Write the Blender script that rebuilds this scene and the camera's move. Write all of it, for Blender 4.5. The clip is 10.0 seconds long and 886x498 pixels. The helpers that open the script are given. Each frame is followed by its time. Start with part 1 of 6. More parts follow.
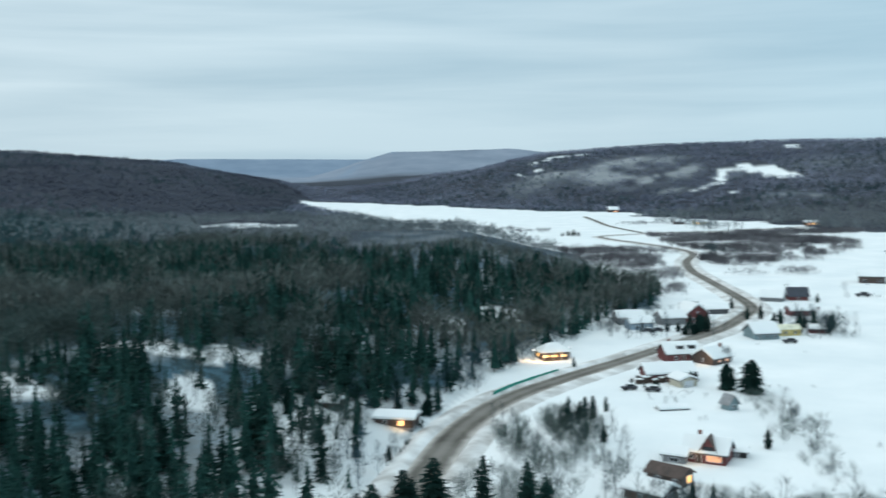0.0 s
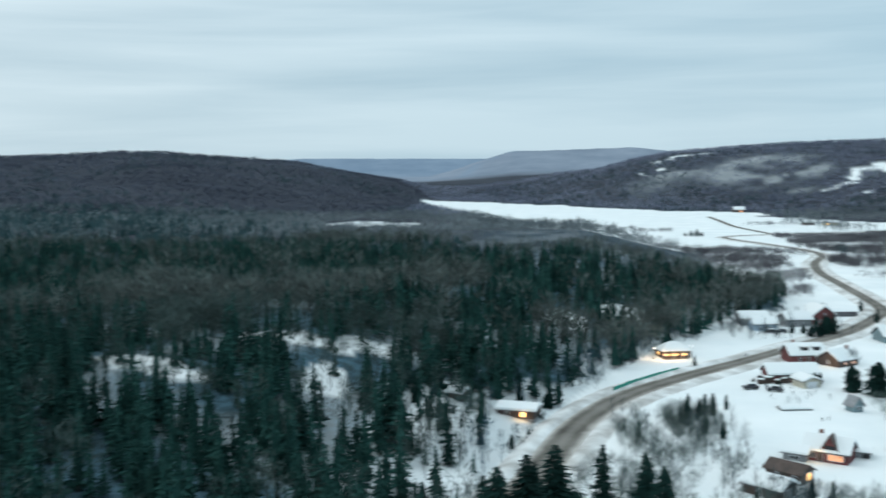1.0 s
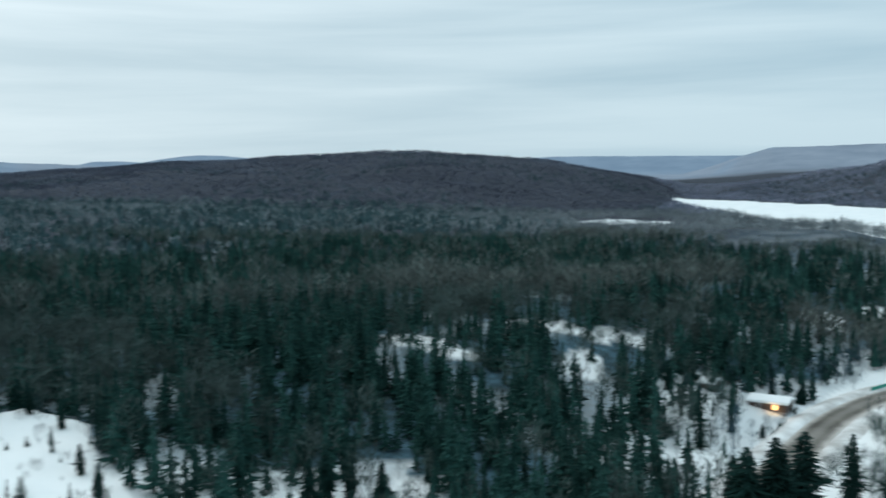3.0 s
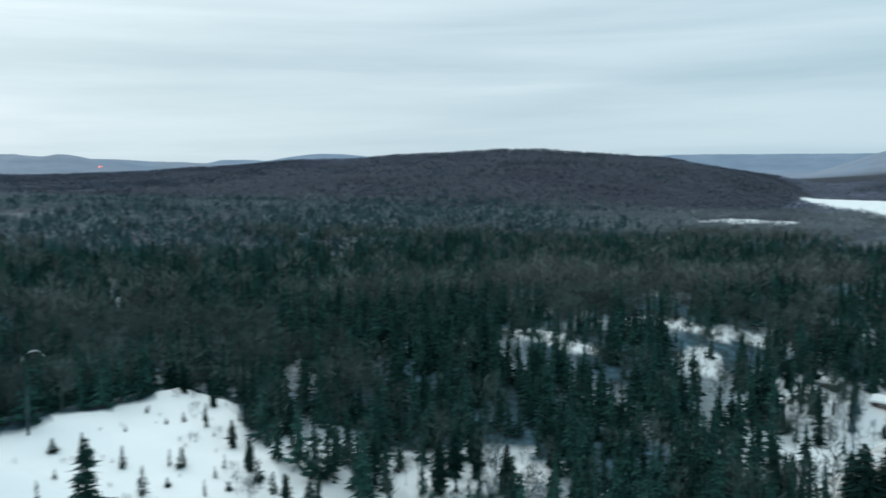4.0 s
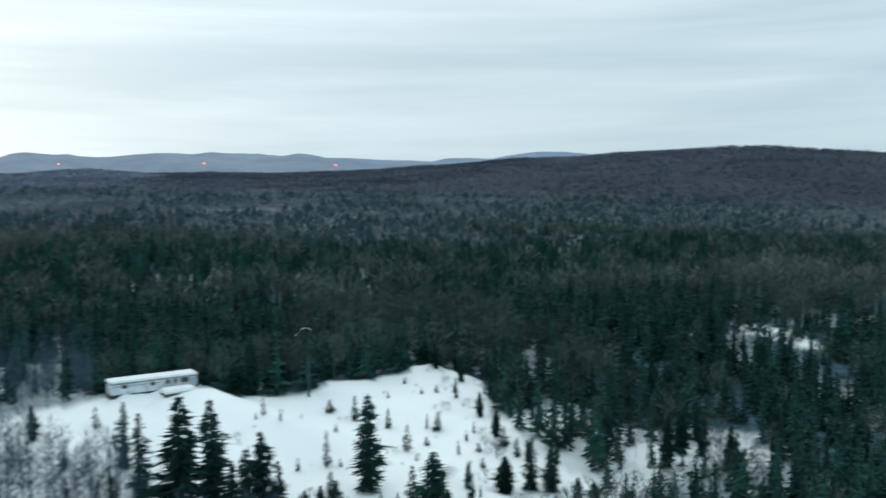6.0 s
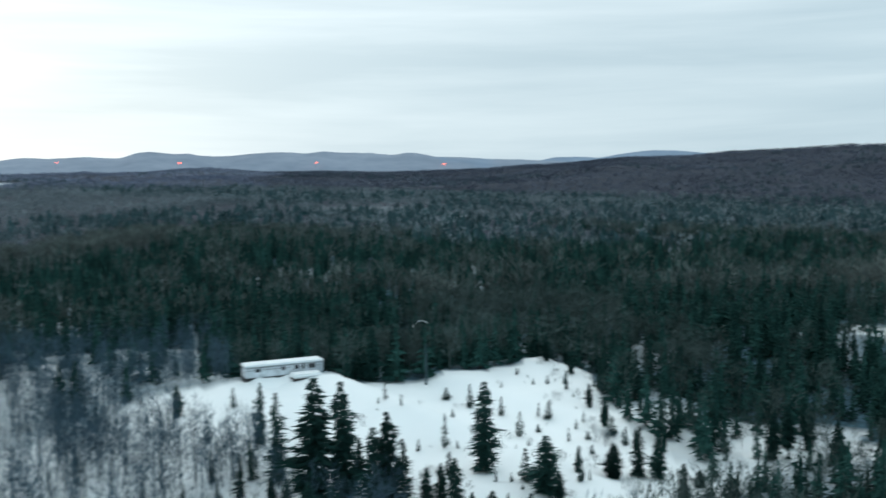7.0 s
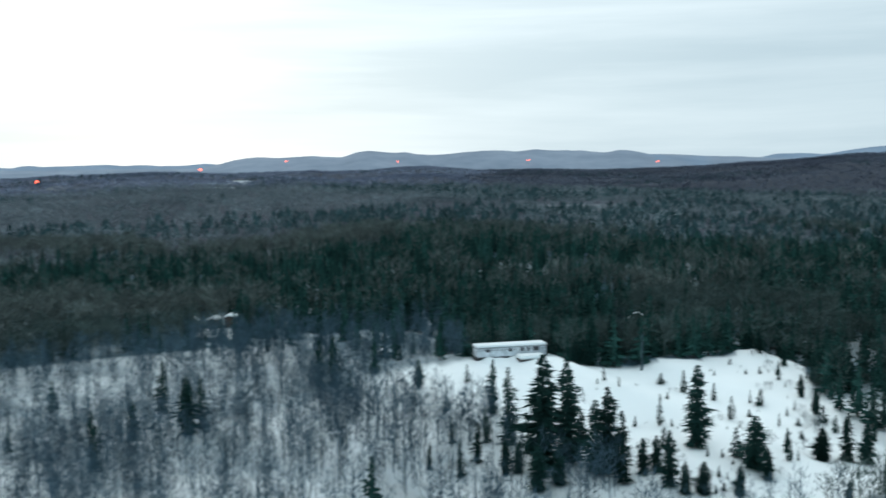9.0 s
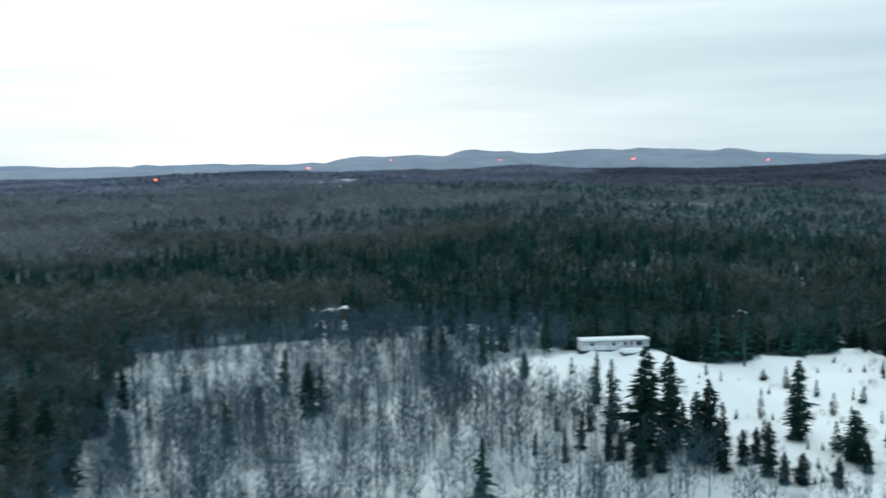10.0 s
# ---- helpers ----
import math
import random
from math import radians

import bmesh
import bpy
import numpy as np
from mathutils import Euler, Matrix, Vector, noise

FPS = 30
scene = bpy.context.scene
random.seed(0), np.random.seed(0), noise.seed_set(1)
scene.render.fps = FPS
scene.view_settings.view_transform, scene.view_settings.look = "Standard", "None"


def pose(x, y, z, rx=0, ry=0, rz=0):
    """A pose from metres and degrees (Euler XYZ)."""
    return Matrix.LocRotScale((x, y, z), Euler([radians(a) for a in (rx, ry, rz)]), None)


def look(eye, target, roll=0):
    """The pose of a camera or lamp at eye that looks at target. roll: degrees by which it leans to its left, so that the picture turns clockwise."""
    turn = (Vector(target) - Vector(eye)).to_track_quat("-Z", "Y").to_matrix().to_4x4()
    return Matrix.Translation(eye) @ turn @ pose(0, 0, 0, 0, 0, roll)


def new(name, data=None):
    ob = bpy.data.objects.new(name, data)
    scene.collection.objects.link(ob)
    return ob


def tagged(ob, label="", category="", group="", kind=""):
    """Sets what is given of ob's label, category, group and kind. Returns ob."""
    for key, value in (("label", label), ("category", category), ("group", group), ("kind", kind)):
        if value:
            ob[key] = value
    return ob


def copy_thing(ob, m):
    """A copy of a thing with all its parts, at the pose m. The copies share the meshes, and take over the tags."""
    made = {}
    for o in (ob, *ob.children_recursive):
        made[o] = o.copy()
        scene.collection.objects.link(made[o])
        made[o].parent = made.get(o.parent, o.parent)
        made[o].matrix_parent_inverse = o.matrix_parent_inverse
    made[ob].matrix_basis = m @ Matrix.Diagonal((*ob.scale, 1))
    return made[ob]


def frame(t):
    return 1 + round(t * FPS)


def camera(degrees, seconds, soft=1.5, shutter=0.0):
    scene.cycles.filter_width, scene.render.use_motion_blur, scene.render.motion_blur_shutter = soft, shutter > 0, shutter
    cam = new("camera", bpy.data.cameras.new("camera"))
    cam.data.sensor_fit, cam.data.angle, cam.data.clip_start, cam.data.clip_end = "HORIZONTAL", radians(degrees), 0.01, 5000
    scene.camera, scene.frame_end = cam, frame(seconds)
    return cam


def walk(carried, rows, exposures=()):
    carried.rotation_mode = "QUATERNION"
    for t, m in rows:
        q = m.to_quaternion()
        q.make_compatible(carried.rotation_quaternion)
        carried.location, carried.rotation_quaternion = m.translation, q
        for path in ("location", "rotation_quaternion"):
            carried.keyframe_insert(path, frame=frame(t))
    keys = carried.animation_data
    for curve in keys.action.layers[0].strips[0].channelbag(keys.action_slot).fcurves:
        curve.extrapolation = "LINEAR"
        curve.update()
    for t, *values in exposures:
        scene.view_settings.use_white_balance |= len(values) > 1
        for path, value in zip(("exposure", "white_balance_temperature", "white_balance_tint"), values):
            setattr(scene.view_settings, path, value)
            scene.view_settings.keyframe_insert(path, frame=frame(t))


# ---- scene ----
cam = camera(49.07, 10.0, soft=1.6, shutter=0.9)
PATH = [
    (0.0, (-0.014, 0.014, 44.963), (-0.018, 19.956, 43.451), -0.63),
    (0.5, (-0.378, -3.346, 45.087), (-1.533, 16.564, 43.581), -0.62),
    (1.0, (-0.505, -6.999, 45.216), (-2.954, 12.794, 43.713), -0.65),
    (1.5, (-0.488, -10.834, 45.354), (-4.190, 8.763, 43.857), -0.66),
    (2.0, (-0.255, -14.677, 45.501), (-5.192, 4.647, 44.002), -0.63),
    (2.5, (0.155, -18.472, 45.630), (-6.008, 0.495, 44.136), -0.71),
    (4.0, (3.054, -30.469, 46.232), (-6.473, -12.949, 44.730), -0.63),
    (4.5, (4.406, -34.311, 46.387), (-6.078, -17.345, 44.883), -0.65),
    (5.0, (6.044, -38.078, 46.529), (-5.389, -21.736, 45.028), -0.65),
    (5.5, (7.793, -41.879, 46.682), (-4.555, -26.218, 45.180), -0.68),
    (7.0, (15.228, -52.864, 47.109), (0.448, -39.474, 45.608), -0.61),
    (7.5, (18.073, -56.176, 47.222), (2.586, -43.609, 45.719), -0.63),
    (8.0, (21.097, -59.404, 47.366), (4.951, -47.696, 45.862), -0.64),
    (8.5, (24.328, -62.565, 47.505), (7.575, -51.745, 46.003), -0.67),
    (9.0, (27.789, -65.517, 47.647), (10.485, -55.600, 46.143), -0.67),
    (9.5, (31.417, -68.257, 47.783), (13.618, -59.260, 46.276), -0.66),
    (10.0, (35.273, -70.741, 47.894), (17.024, -62.697, 46.383), -0.65),
]
walk(cam, [(t, look(eye, target, roll)) for t, eye, target, roll in PATH], [(0.0, 0.0, 6080, 5), (5.0, 0.0, 6130, 5), (10.0, 0.0, 6080, 5)])

# ---- world and light ----
world = bpy.data.worlds.new("overcast_dusk")
scene.world = world
world.use_nodes = True
wn, wl = world.node_tree.nodes, world.node_tree.links
wn.clear()


def wnode(kind, **props):
    n = wn.new(kind)
    for k, v in props.items():
        n.inputs[k].default_value = v
    return n


w_out = wn.new("ShaderNodeOutputWorld")
w_bg = wn.new("ShaderNodeBackground")
w_sky = wn.new("ShaderNodeTexSky")
w_sky.sky_type = "NISHITA"
w_sky.sun_disc = False
w_sky.sun_elevation = radians(7)
w_sky.sun_rotation = radians(-78)
w_sky.air_density, w_sky.dust_density, w_sky.ozone_density = 1.0, 2.0, 1.5
w_co = wn.new("ShaderNodeTexCoord")
w_sep = wn.new("ShaderNodeSeparateXYZ")
wl.new(w_co.outputs["Generated"], w_sep.inputs[0])


def wmath(op, a, b=None, clamp=False):
    n = wn.new("ShaderNodeMath")
    n.operation, n.use_clamp = op, clamp
    for k, v in enumerate((a, b)):
        if v is None:
            continue
        if isinstance(v, (int, float)):
            n.inputs[k].default_value = v
        else:
            wl.new(v, n.inputs[k])
    return n.outputs[0]


# cloud deck: long level streaks
w_z = wmath("MAXIMUM", w_sep.outputs[2], 0.0)
w_map = wn.new("ShaderNodeMapping")
w_map.inputs["Rotation"].default_value = (radians(1.2), radians(-1.0), 0)
w_map.inputs["Scale"].default_value = (1.3, 1.3, 17.0)
wl.new(w_co.outputs["Generated"], w_map.inputs[0])
w_n1 = wnode("ShaderNodeTexNoise", Scale=1.25, Detail=6.0, Roughness=0.52, Distortion=0.25)
wl.new(w_map.outputs[0], w_n1.inputs["Vector"])
w_n2 = wnode("ShaderNodeTexNoise", Scale=0.5, Detail=2.0)
wl.new(w_map.outputs[0], w_n2.inputs["Vector"])
w_cl = wmath("ADD", wmath("MULTIPLY", w_n1.outputs[0], 0.65), wmath("MULTIPLY", w_n2.outputs[0], 0.35))
w_ramp = wn.new("ShaderNodeValToRGB")
w_ramp.color_ramp.elements[0].position, w_ramp.color_ramp.elements[0].color = 0.35, (0.415, 0.575, 0.675, 1)
w_ramp.color_ramp.elements[1].position, w_ramp.color_ramp.elements[1].color = 0.64, (0.665, 0.80, 0.865, 1)
wl.new(w_cl, w_ramp.inputs[0])
# brighter overhead, as overcast skies are, and towards the low sun behind the clouds
w_dot = wn.new("ShaderNodeVectorMath")
w_dot.operation = "DOT_PRODUCT"
wl.new(w_co.outputs["Generated"], w_dot.inputs[0])
w_dot.inputs[1].default_value = (-math.sin(radians(80)) * 0.97, math.cos(radians(80)) * 0.97, 0.22)
w_glow = wmath("POWER", wmath("MAXIMUM", w_dot.outputs["Value"], 0.0), 5.0)
w_gain = wmath("ADD", wmath("ADD", 0.94, wmath("MULTIPLY", w_z, 0.65)), wmath("MULTIPLY", w_glow, 0.46))
w_warm = wn.new("ShaderNodeMix")
w_warm.data_type = "RGBA"
w_ramp2 = wn.new("ShaderNodeValToRGB")
w_ramp2.color_ramp.elements[0].position, w_ramp2.color_ramp.elements[0].color = 0.39, (0.60, 0.66, 0.685, 1)
w_ramp2.color_ramp.elements[1].position, w_ramp2.color_ramp.elements[1].color = 0.60, (0.82, 0.86, 0.872, 1)
wl.new(w_cl, w_ramp2.inputs[0])
wl.new(w_ramp2.outputs[0], w_warm.inputs["B"])
w_wide = wmath("POWER", wmath("MAXIMUM", w_dot.outputs["Value"], 0.0), 2.0)
wl.new(wmath("MULTIPLY", wmath("ADD", w_z, wmath("MULTIPLY", w_wide, 0.75)), 1.1, True), w_warm.inputs["Factor"])
wl.new(w_ramp.outputs[0], w_warm.inputs["A"])
w_vm = wn.new("ShaderNodeVectorMath")
w_vm.operation = "SCALE"
# bluer away from the sunset
w_away = wmath("MAXIMUM", wmath("MULTIPLY", w_dot.outputs["Value"], -1.0), 0.0)
w_cool = wn.new("ShaderNodeCombineXYZ")
for k, v in enumerate((-0.32, -0.08, 0.03)):
    wl.new(wmath("ADD", 1.0, wmath("MULTIPLY", w_away, v)), w_cool.inputs[k])
w_tint = wn.new("ShaderNodeVectorMath")
w_tint.operation = "MULTIPLY"
wl.new(w_warm.outputs["Result"], w_tint.inputs[0])
wl.new(w_cool.outputs[0], w_tint.inputs[1])
wl.new(w_tint.outputs[0], w_vm.inputs[0])
wl.new(w_gain, w_vm.inputs["Scale"])
w_sc = wn.new("ShaderNodeVectorMath")
w_sc.operation = "SCALE"
w_sc.inputs["Scale"].default_value = 0.06
wl.new(w_sky.outputs[0], w_sc.inputs[0])
w_add = wn.new("ShaderNodeMix")
w_add.data_type = "RGBA"
w_add.inputs["Factor"].default_value = 0.93
wl.new(w_sc.outputs[0], w_add.inputs["A"])
wl.new(w_vm.outputs[0], w_add.inputs["B"])
wl.new(w_add.outputs["Result"], w_bg.inputs[0])
w_bg.inputs[1].default_value = 1.0
wl.new(w_bg.outputs[0], w_out.inputs[0])

sun_data = bpy.data.lights.new("sun", "SUN")
sun_data.energy, sun_data.angle, sun_data.color = 0.35, radians(25), (1.0, 0.96, 0.92)
sun = new("sun", sun_data)
sun.matrix_world = look((-190, 40, 120), (0, 0, 0))
scene.view_settings.exposure = 0.0

# ---- noise and land form ----
RNG = np.random.default_rng(7)
LATTICE = RNG.random((256, 256))


def vnoise(x, y, size, seed=0):
    """Smooth value noise 0..1 with cells of that many metres."""
    u, v = np.asarray(x, float) / size + 37.3 * seed, np.asarray(y, float) / size + 11.9 * seed
    i, j = np.floor(u).astype(int), np.floor(v).astype(int)
    a, b = u - i, v - j
    a, b = a * a * (3 - 2 * a), b * b * (3 - 2 * b)
    g = lambda p, q: LATTICE[p % 256, q % 256]
    return (g(i, j) * (1 - a) + g(i + 1, j) * a) * (1 - b) + (g(i, j + 1) * (1 - a) + g(i + 1, j + 1) * a) * b


def fbm(x, y, size, seed=0):
    return (vnoise(x, y, size, seed) * 4 + vnoise(x, y, size / 2.1, seed + 1) * 2 + vnoise(x, y, size / 4.3, seed + 2)) / 7


def smooth(t):
    t = np.clip(t, 0, 1)
    return t * t * (3 - 2 * t)


def catmull(pts, step):
    pts = [np.array(p, float) for p in pts]
    pts = [2 * pts[0] - pts[1]] + pts + [2 * pts[-1] - pts[-2]]
    out = []
    for a, b, c, d in zip(pts, pts[1:], pts[2:], pts[3:]):
        n = max(2, int(np.linalg.norm(c - b) / step))
        for k in range(n):
            t = k / n
            out.append(0.5 * (2 * b + (c - a) * t + (2 * a - 5 * b + 4 * c - d) * t * t + (3 * b - a - 3 * c + d) * t ** 3))
    out.append(pts[-2])
    return np.array(out)


ROAD_LINE = catmull([(10, -150), (0, -60), (-8, 0), (-12, 40), (-13, 80), (-10, 112), (-4, 139), (-1, 154), (4, 173), (13, 193), (27, 212), (43, 231),
                     (60, 252), (79, 276), (93, 300), (102, 319), (106, 346), (110, 396), (114, 443), (123, 489), (138, 535), (139, 571),
                     (127, 621), (113, 672), (116, 700), (152, 722), (230, 752), (303, 793)], 5.0)
SIDE_LINE = catmull([(151, 727), (143, 827), (146, 930), (149, 1021)], 10.0)


def road_distance(x, y):
    best = np.full(np.shape(x), 1e9)
    for line in (ROAD_LINE, SIDE_LINE):
        for p in line:
            best = np.minimum(best, (x - p[0]) ** 2 + (y - p[1]) ** 2)
    return np.sqrt(best)


# western edge of the valley floor: x for y
EDGE_Y = (-400, -60, 0, 50, 100, 130, 155, 174, 197, 226, 257, 286, 322, 352, 391, 460, 543, 590, 670, 754, 834, 947, 1060, 1216, 1380, 1588, 1730, 1800)
EDGE_X = (-60, -40, -30, -20, -12, -12, -8, -3, 4, 15, 32, 50, 70, 79, 72, 72, 75, 55, 30, 0, -30, -62, -92, -135, -182, -235, -250, -250)
# crest of the slope above the valley: x and height for y
CREST_Y = (-120, -60, -20, 4, 11, 18, 25, 31, 38, 42, 46, 50, 53, 57, 63, 69, 72, 85, 92, 95, 99, 110, 130, 150, 170, 400)
CREST_X = (-165, -165, -163, -160, -157, -153.5, -150, -146.5, -142.5, -139.5, -136.5, -133, -131, -129.5, -127, -124.5, -123, -118, -115.5, -112, -108, -103, -92, -70, -63, 12)
CREST_Z = (1.0, 1.0, 1.0, 1.4, 3.6, 5.0, 6.7, 8.0, 9.5, 9.0, 9.8, 10.6, 10.2, 7.8, 7.2, 7.6, 8.9, 8.8, 9.4, 8.9, 6.6, 8.0, 10.4, 12.0, 12.5, 12.5)
HUB = (10.0, -30.0)
# skylines: bearing (degrees, left of north), height above the sea of the valley
R1_AZ = (-180, -60, -40, -24.5, -19, -12, -9, -5.9, -3.5, -1.6, 1, 2.8, 5, 8, 9.1, 12.5, 13.5, 15.6, 18.1, 20.6, 23.2, 25.8, 28.5, 31.3, 33.8, 37.7, 41.3, 43.26, 45.63, 47.77, 51.87, 55.12, 58.77, 61.8, 63.15, 65.73, 67.56, 68.58, 69.25, 71.95, 77.88, 80.13, 82.03, 83.57, 87.77, 90.62, 120, 180)
R1_EL = (0.3, 1.5, 1.6, 1.69, 1.76, 1.64, 1.48, 1.28, 0.85, 0.34, 0.17, -0.01, -0.2, -0.28, -0.26, 0.32, 0.48, 0.96, 1.18, 1.36, 1.6, 1.6, 1.44, 1.37, 1.17, 1.11, 0.8, 0.76, 0.59, 0.53, 0.47, 0.54, 0.52, 0.79, 0.74, 0.53, 0.45, 0.56, 0.47, 0.39, 0.56, 0.45, 0.31, 0.36, 0.18, 0.22, 0.2, 0.3)
RR_AZ = (-40, -3, 0, 3, 8, 10, 13, 40, 60)
RR_R = (1900, 1950, 2150, 2350, 2350, 2000, 1800, 1800, 1950)
FOOT_AZ = (-60, -35, -25, -20, -15, -10, -5, 0, 4, 7.5, 9, 12, 20, 40, 70, 100)
FOOT_R = (700, 640, 760, 870, 980, 1200, 1330, 1450, 1650, 1800, 1500, 1150, 1000, 900, 1000, 1000)
R2_AZ = (-20, -6, -3.9, 0.7, 3.1, 4.7, 6.5, 8, 10, 40, 42.1, 43.2, 45.4, 47, 48.5, 49, 49.6, 50.3, 50.7, 51, 52.2, 54.3, 55.1, 56, 57.6, 58.8, 60.4, 61.3, 62.1, 62.7, 63.5, 64, 64.85, 65.6, 66.5, 68.3, 70.2, 71.5, 72.7, 73.6, 74.9, 78, 81.3, 84.3, 87.3, 90, 95)
R2_Z = (80, 116, 131, 125, 124, 98, 64, 42, 40, 88, 95, 99, 103, 110, 112, 119.6, 126, 126.4, 121, 118, 126, 129, 133.5, 127, 131, 128, 119, 118, 121, 129, 127, 130, 134.5, 130, 113.5, 118.5, 113.4, 116, 107, 93, 80, 80, 80, 78, 81, 79, 70)
R3_AZ = (-40, -5, 3, 8, 12, 15, 20, 31, 32.8, 33.7, 34.6, 35.6, 36.5, 37.5, 38.8, 40, 41.4, 41.8, 42.5, 50, 70, 73.4, 74.2, 75.7, 77, 77.5, 78.6, 79.8, 81.1, 82.8, 83.6, 84.1, 84.4, 85.2, 87.1, 88, 89.9, 110)
R3_Z = (80, 90, 118, 122, 126, 128, 112, 118, 135, 143, 149, 150.6, 147, 136, 121, 126, 127, 119, 108, 100, 100, 107.5, 113, 104, 105, 109, 106, 111.5, 107.6, 104, 109, 106, 97.5, 102.5, 99, 97.5, 107, 95)


def softened(az, z, width):
    """A skyline table with its corners rounded off."""
    fine = np.arange(az[0], az[-1] + 0.01, 0.1)
    raw = np.interp(fine, az, z) + (vnoise(fine, fine * 0, 0.45, 19) - 0.5) * 2
    kern = np.exp(-np.linspace(-2, 2, 2 * int(width * 10) + 1) ** 2)
    pad = len(kern) // 2
    return fine, np.convolve(np.pad(raw, pad, mode="edge"), kern / kern.sum(), "valid")


R2_AZ, R2_Z = softened(R2_AZ, R2_Z, 0.2)
R3_AZ, R3_Z = softened(R3_AZ, R3_Z, 0.3)


def land(x, y):
    """Height of the ground."""
    x, y = np.asarray(x, float), np.asarray(y, float)
    edge = np.interp(y, EDGE_Y, EDGE_X)
    d = edge - x
    w = np.maximum(edge - np.interp(y, CREST_Y, CREST_X), 25.0)
    top = np.interp(y, CREST_Y, CREST_Z) * np.interp(y, (560, 800), (1.0, 0.12))
    s = np.clip(d / w, 0, 1)
    front = top * (0.7 * s + 0.3 * smooth(s))
    plateau = np.interp(y, (90, 150, 560, 800), (5.8, 11.7, 11.7, 2.5))
    k = smooth((d - w - 3) / np.interp(y, (5, 40), (42, 26)))
    z = front * (1 - k) + plateau * k
    z += np.clip(d - 190, 0, 900) * 0.026
    z += 0.9 * np.exp(-(((x + 113.5) / 6) ** 2 + ((y - 92) / 5) ** 2))
    rough = smooth((d - w) / 30)
    z += rough * (fbm(x, y, 60, 1) - 0.5) * 3.0 + smooth(d / 40) * (fbm(x, y, 13, 4) - 0.5) * 1.0
    z += (fbm(x, y, 9, 8) - 0.5) * 0.3
    z += np.exp(-((d - w) / 7) ** 2) * (y < 110) * (fbm(x, y, 4.5, 9) - 0.5) * 1.1
    px, py = x - HUB[0], y - HUB[1]
    r = np.hypot(px, py)
    az = np.degrees(np.arctan2(-px, py))
    foot, rr = np.interp(az, FOOT_AZ, FOOT_R), np.interp(az, RR_AZ, RR_R)
    peak = 37.0 + rr * np.tan(np.radians(np.interp(az, R1_AZ, R1_EL))) + np.interp(az, (-30, 6, 14, 38, 50), (5.0, 4.0, 4.0, 2.5, 0.5))
    up = np.clip((r - foot) / (rr - foot), 0, 1)
    up = 0.55 * smooth(up) + 0.45 * up ** 1.2
    lumps = (fbm(x, y, 240, 15) - 0.5) * 26 * np.clip(4 * up * (1 - up), 0, 1) * (r < rr)
    z = np.where(r < rr, z * (1 - up) + peak * up + lumps, 0)
    down = np.exp(-((r - rr) / 420) ** 2)
    z = np.where(r >= rr, 25 + (peak - 25) * down, z)
    for rk, fall, back, ta, tz in ((3250, 420, 420, R2_AZ, R2_Z), (4350, 420, 600, R3_AZ, R3_Z)):
        q = np.where(r < rk, (rk - r) / fall, (r - rk) / back)
        b = np.exp(-q * q) * (r > rr)
        z = z * (1 - b) + b * (np.interp(az, ta, tz) + (fbm(x, y, 300, 12) - 0.5) * 26 * (1 - np.exp(-(q * 2) ** 2)))
    return np.maximum(z, -0.4) if z.ndim else float(max(z, -0.4))


# clearings: centre, half axes, turn
CLEARINGS = ((-74, 157, 15, 5, -30), (-55, 188, 14, 5, -10), (-44, 166, 4, 9, 10), (-42, 192, 7, 4, -20), (0, 258, 7, 10, 0), (17, 280, 9, 9, -15), (-61, 85, 6, 9, -30), (-52, 97, 4, 7, -20), (-70, 90, 1, 2, -20), (-18, 132, 5, 8, -20), (-20, 160, 7, 11, 0),
             (-180, 865, 28, 52, 12), (-146, 852, 20, 46, 10), (-205, 850, 14, 26, 0), (-229, 11, 9, 7, 20), (-1265, 360, 42, 26, 0), (-1225, 325, 40, 22, 20), (-1060, 255, 40, 14, 30), (-478, 411, 40, 2.4, 138))
HILL_CLEARINGS = ((168, 1768, 11, 22, -25), (194, 1772, 14, 26, -25), (217, 1796, 15, 26, -25), (165, 1645, 9, 24, 0), (134, 1640, 9, 20, 0), (254, 1795, 14, 18, 0),
                  (320, 1250, 12, 15, 0), (333, 1249, 11, 15, 0), (345, 1254, 12, 16, 0), (359, 1268, 13, 20, 0), (368, 1292, 7, 26, -20), (379, 1328, 7, 30, -18), (390, 1357, 8, 26, -18), (401, 1383, 11, 20, -15),
                  (416, 1388, 13, 17, 0), (431, 1392, 15, 24, -15), (442, 1374, 15, 30, -20), (449, 1345, 15, 36, -20), (447, 1312, 16, 32, -20), (449, 1284, 16, 24, -20), (452, 1262, 15, 14, 0),
                  (345, 1158, 8, 18, -15), (589, 1648, 17, 26, -20))
CLEARINGS += HILL_CLEARINGS


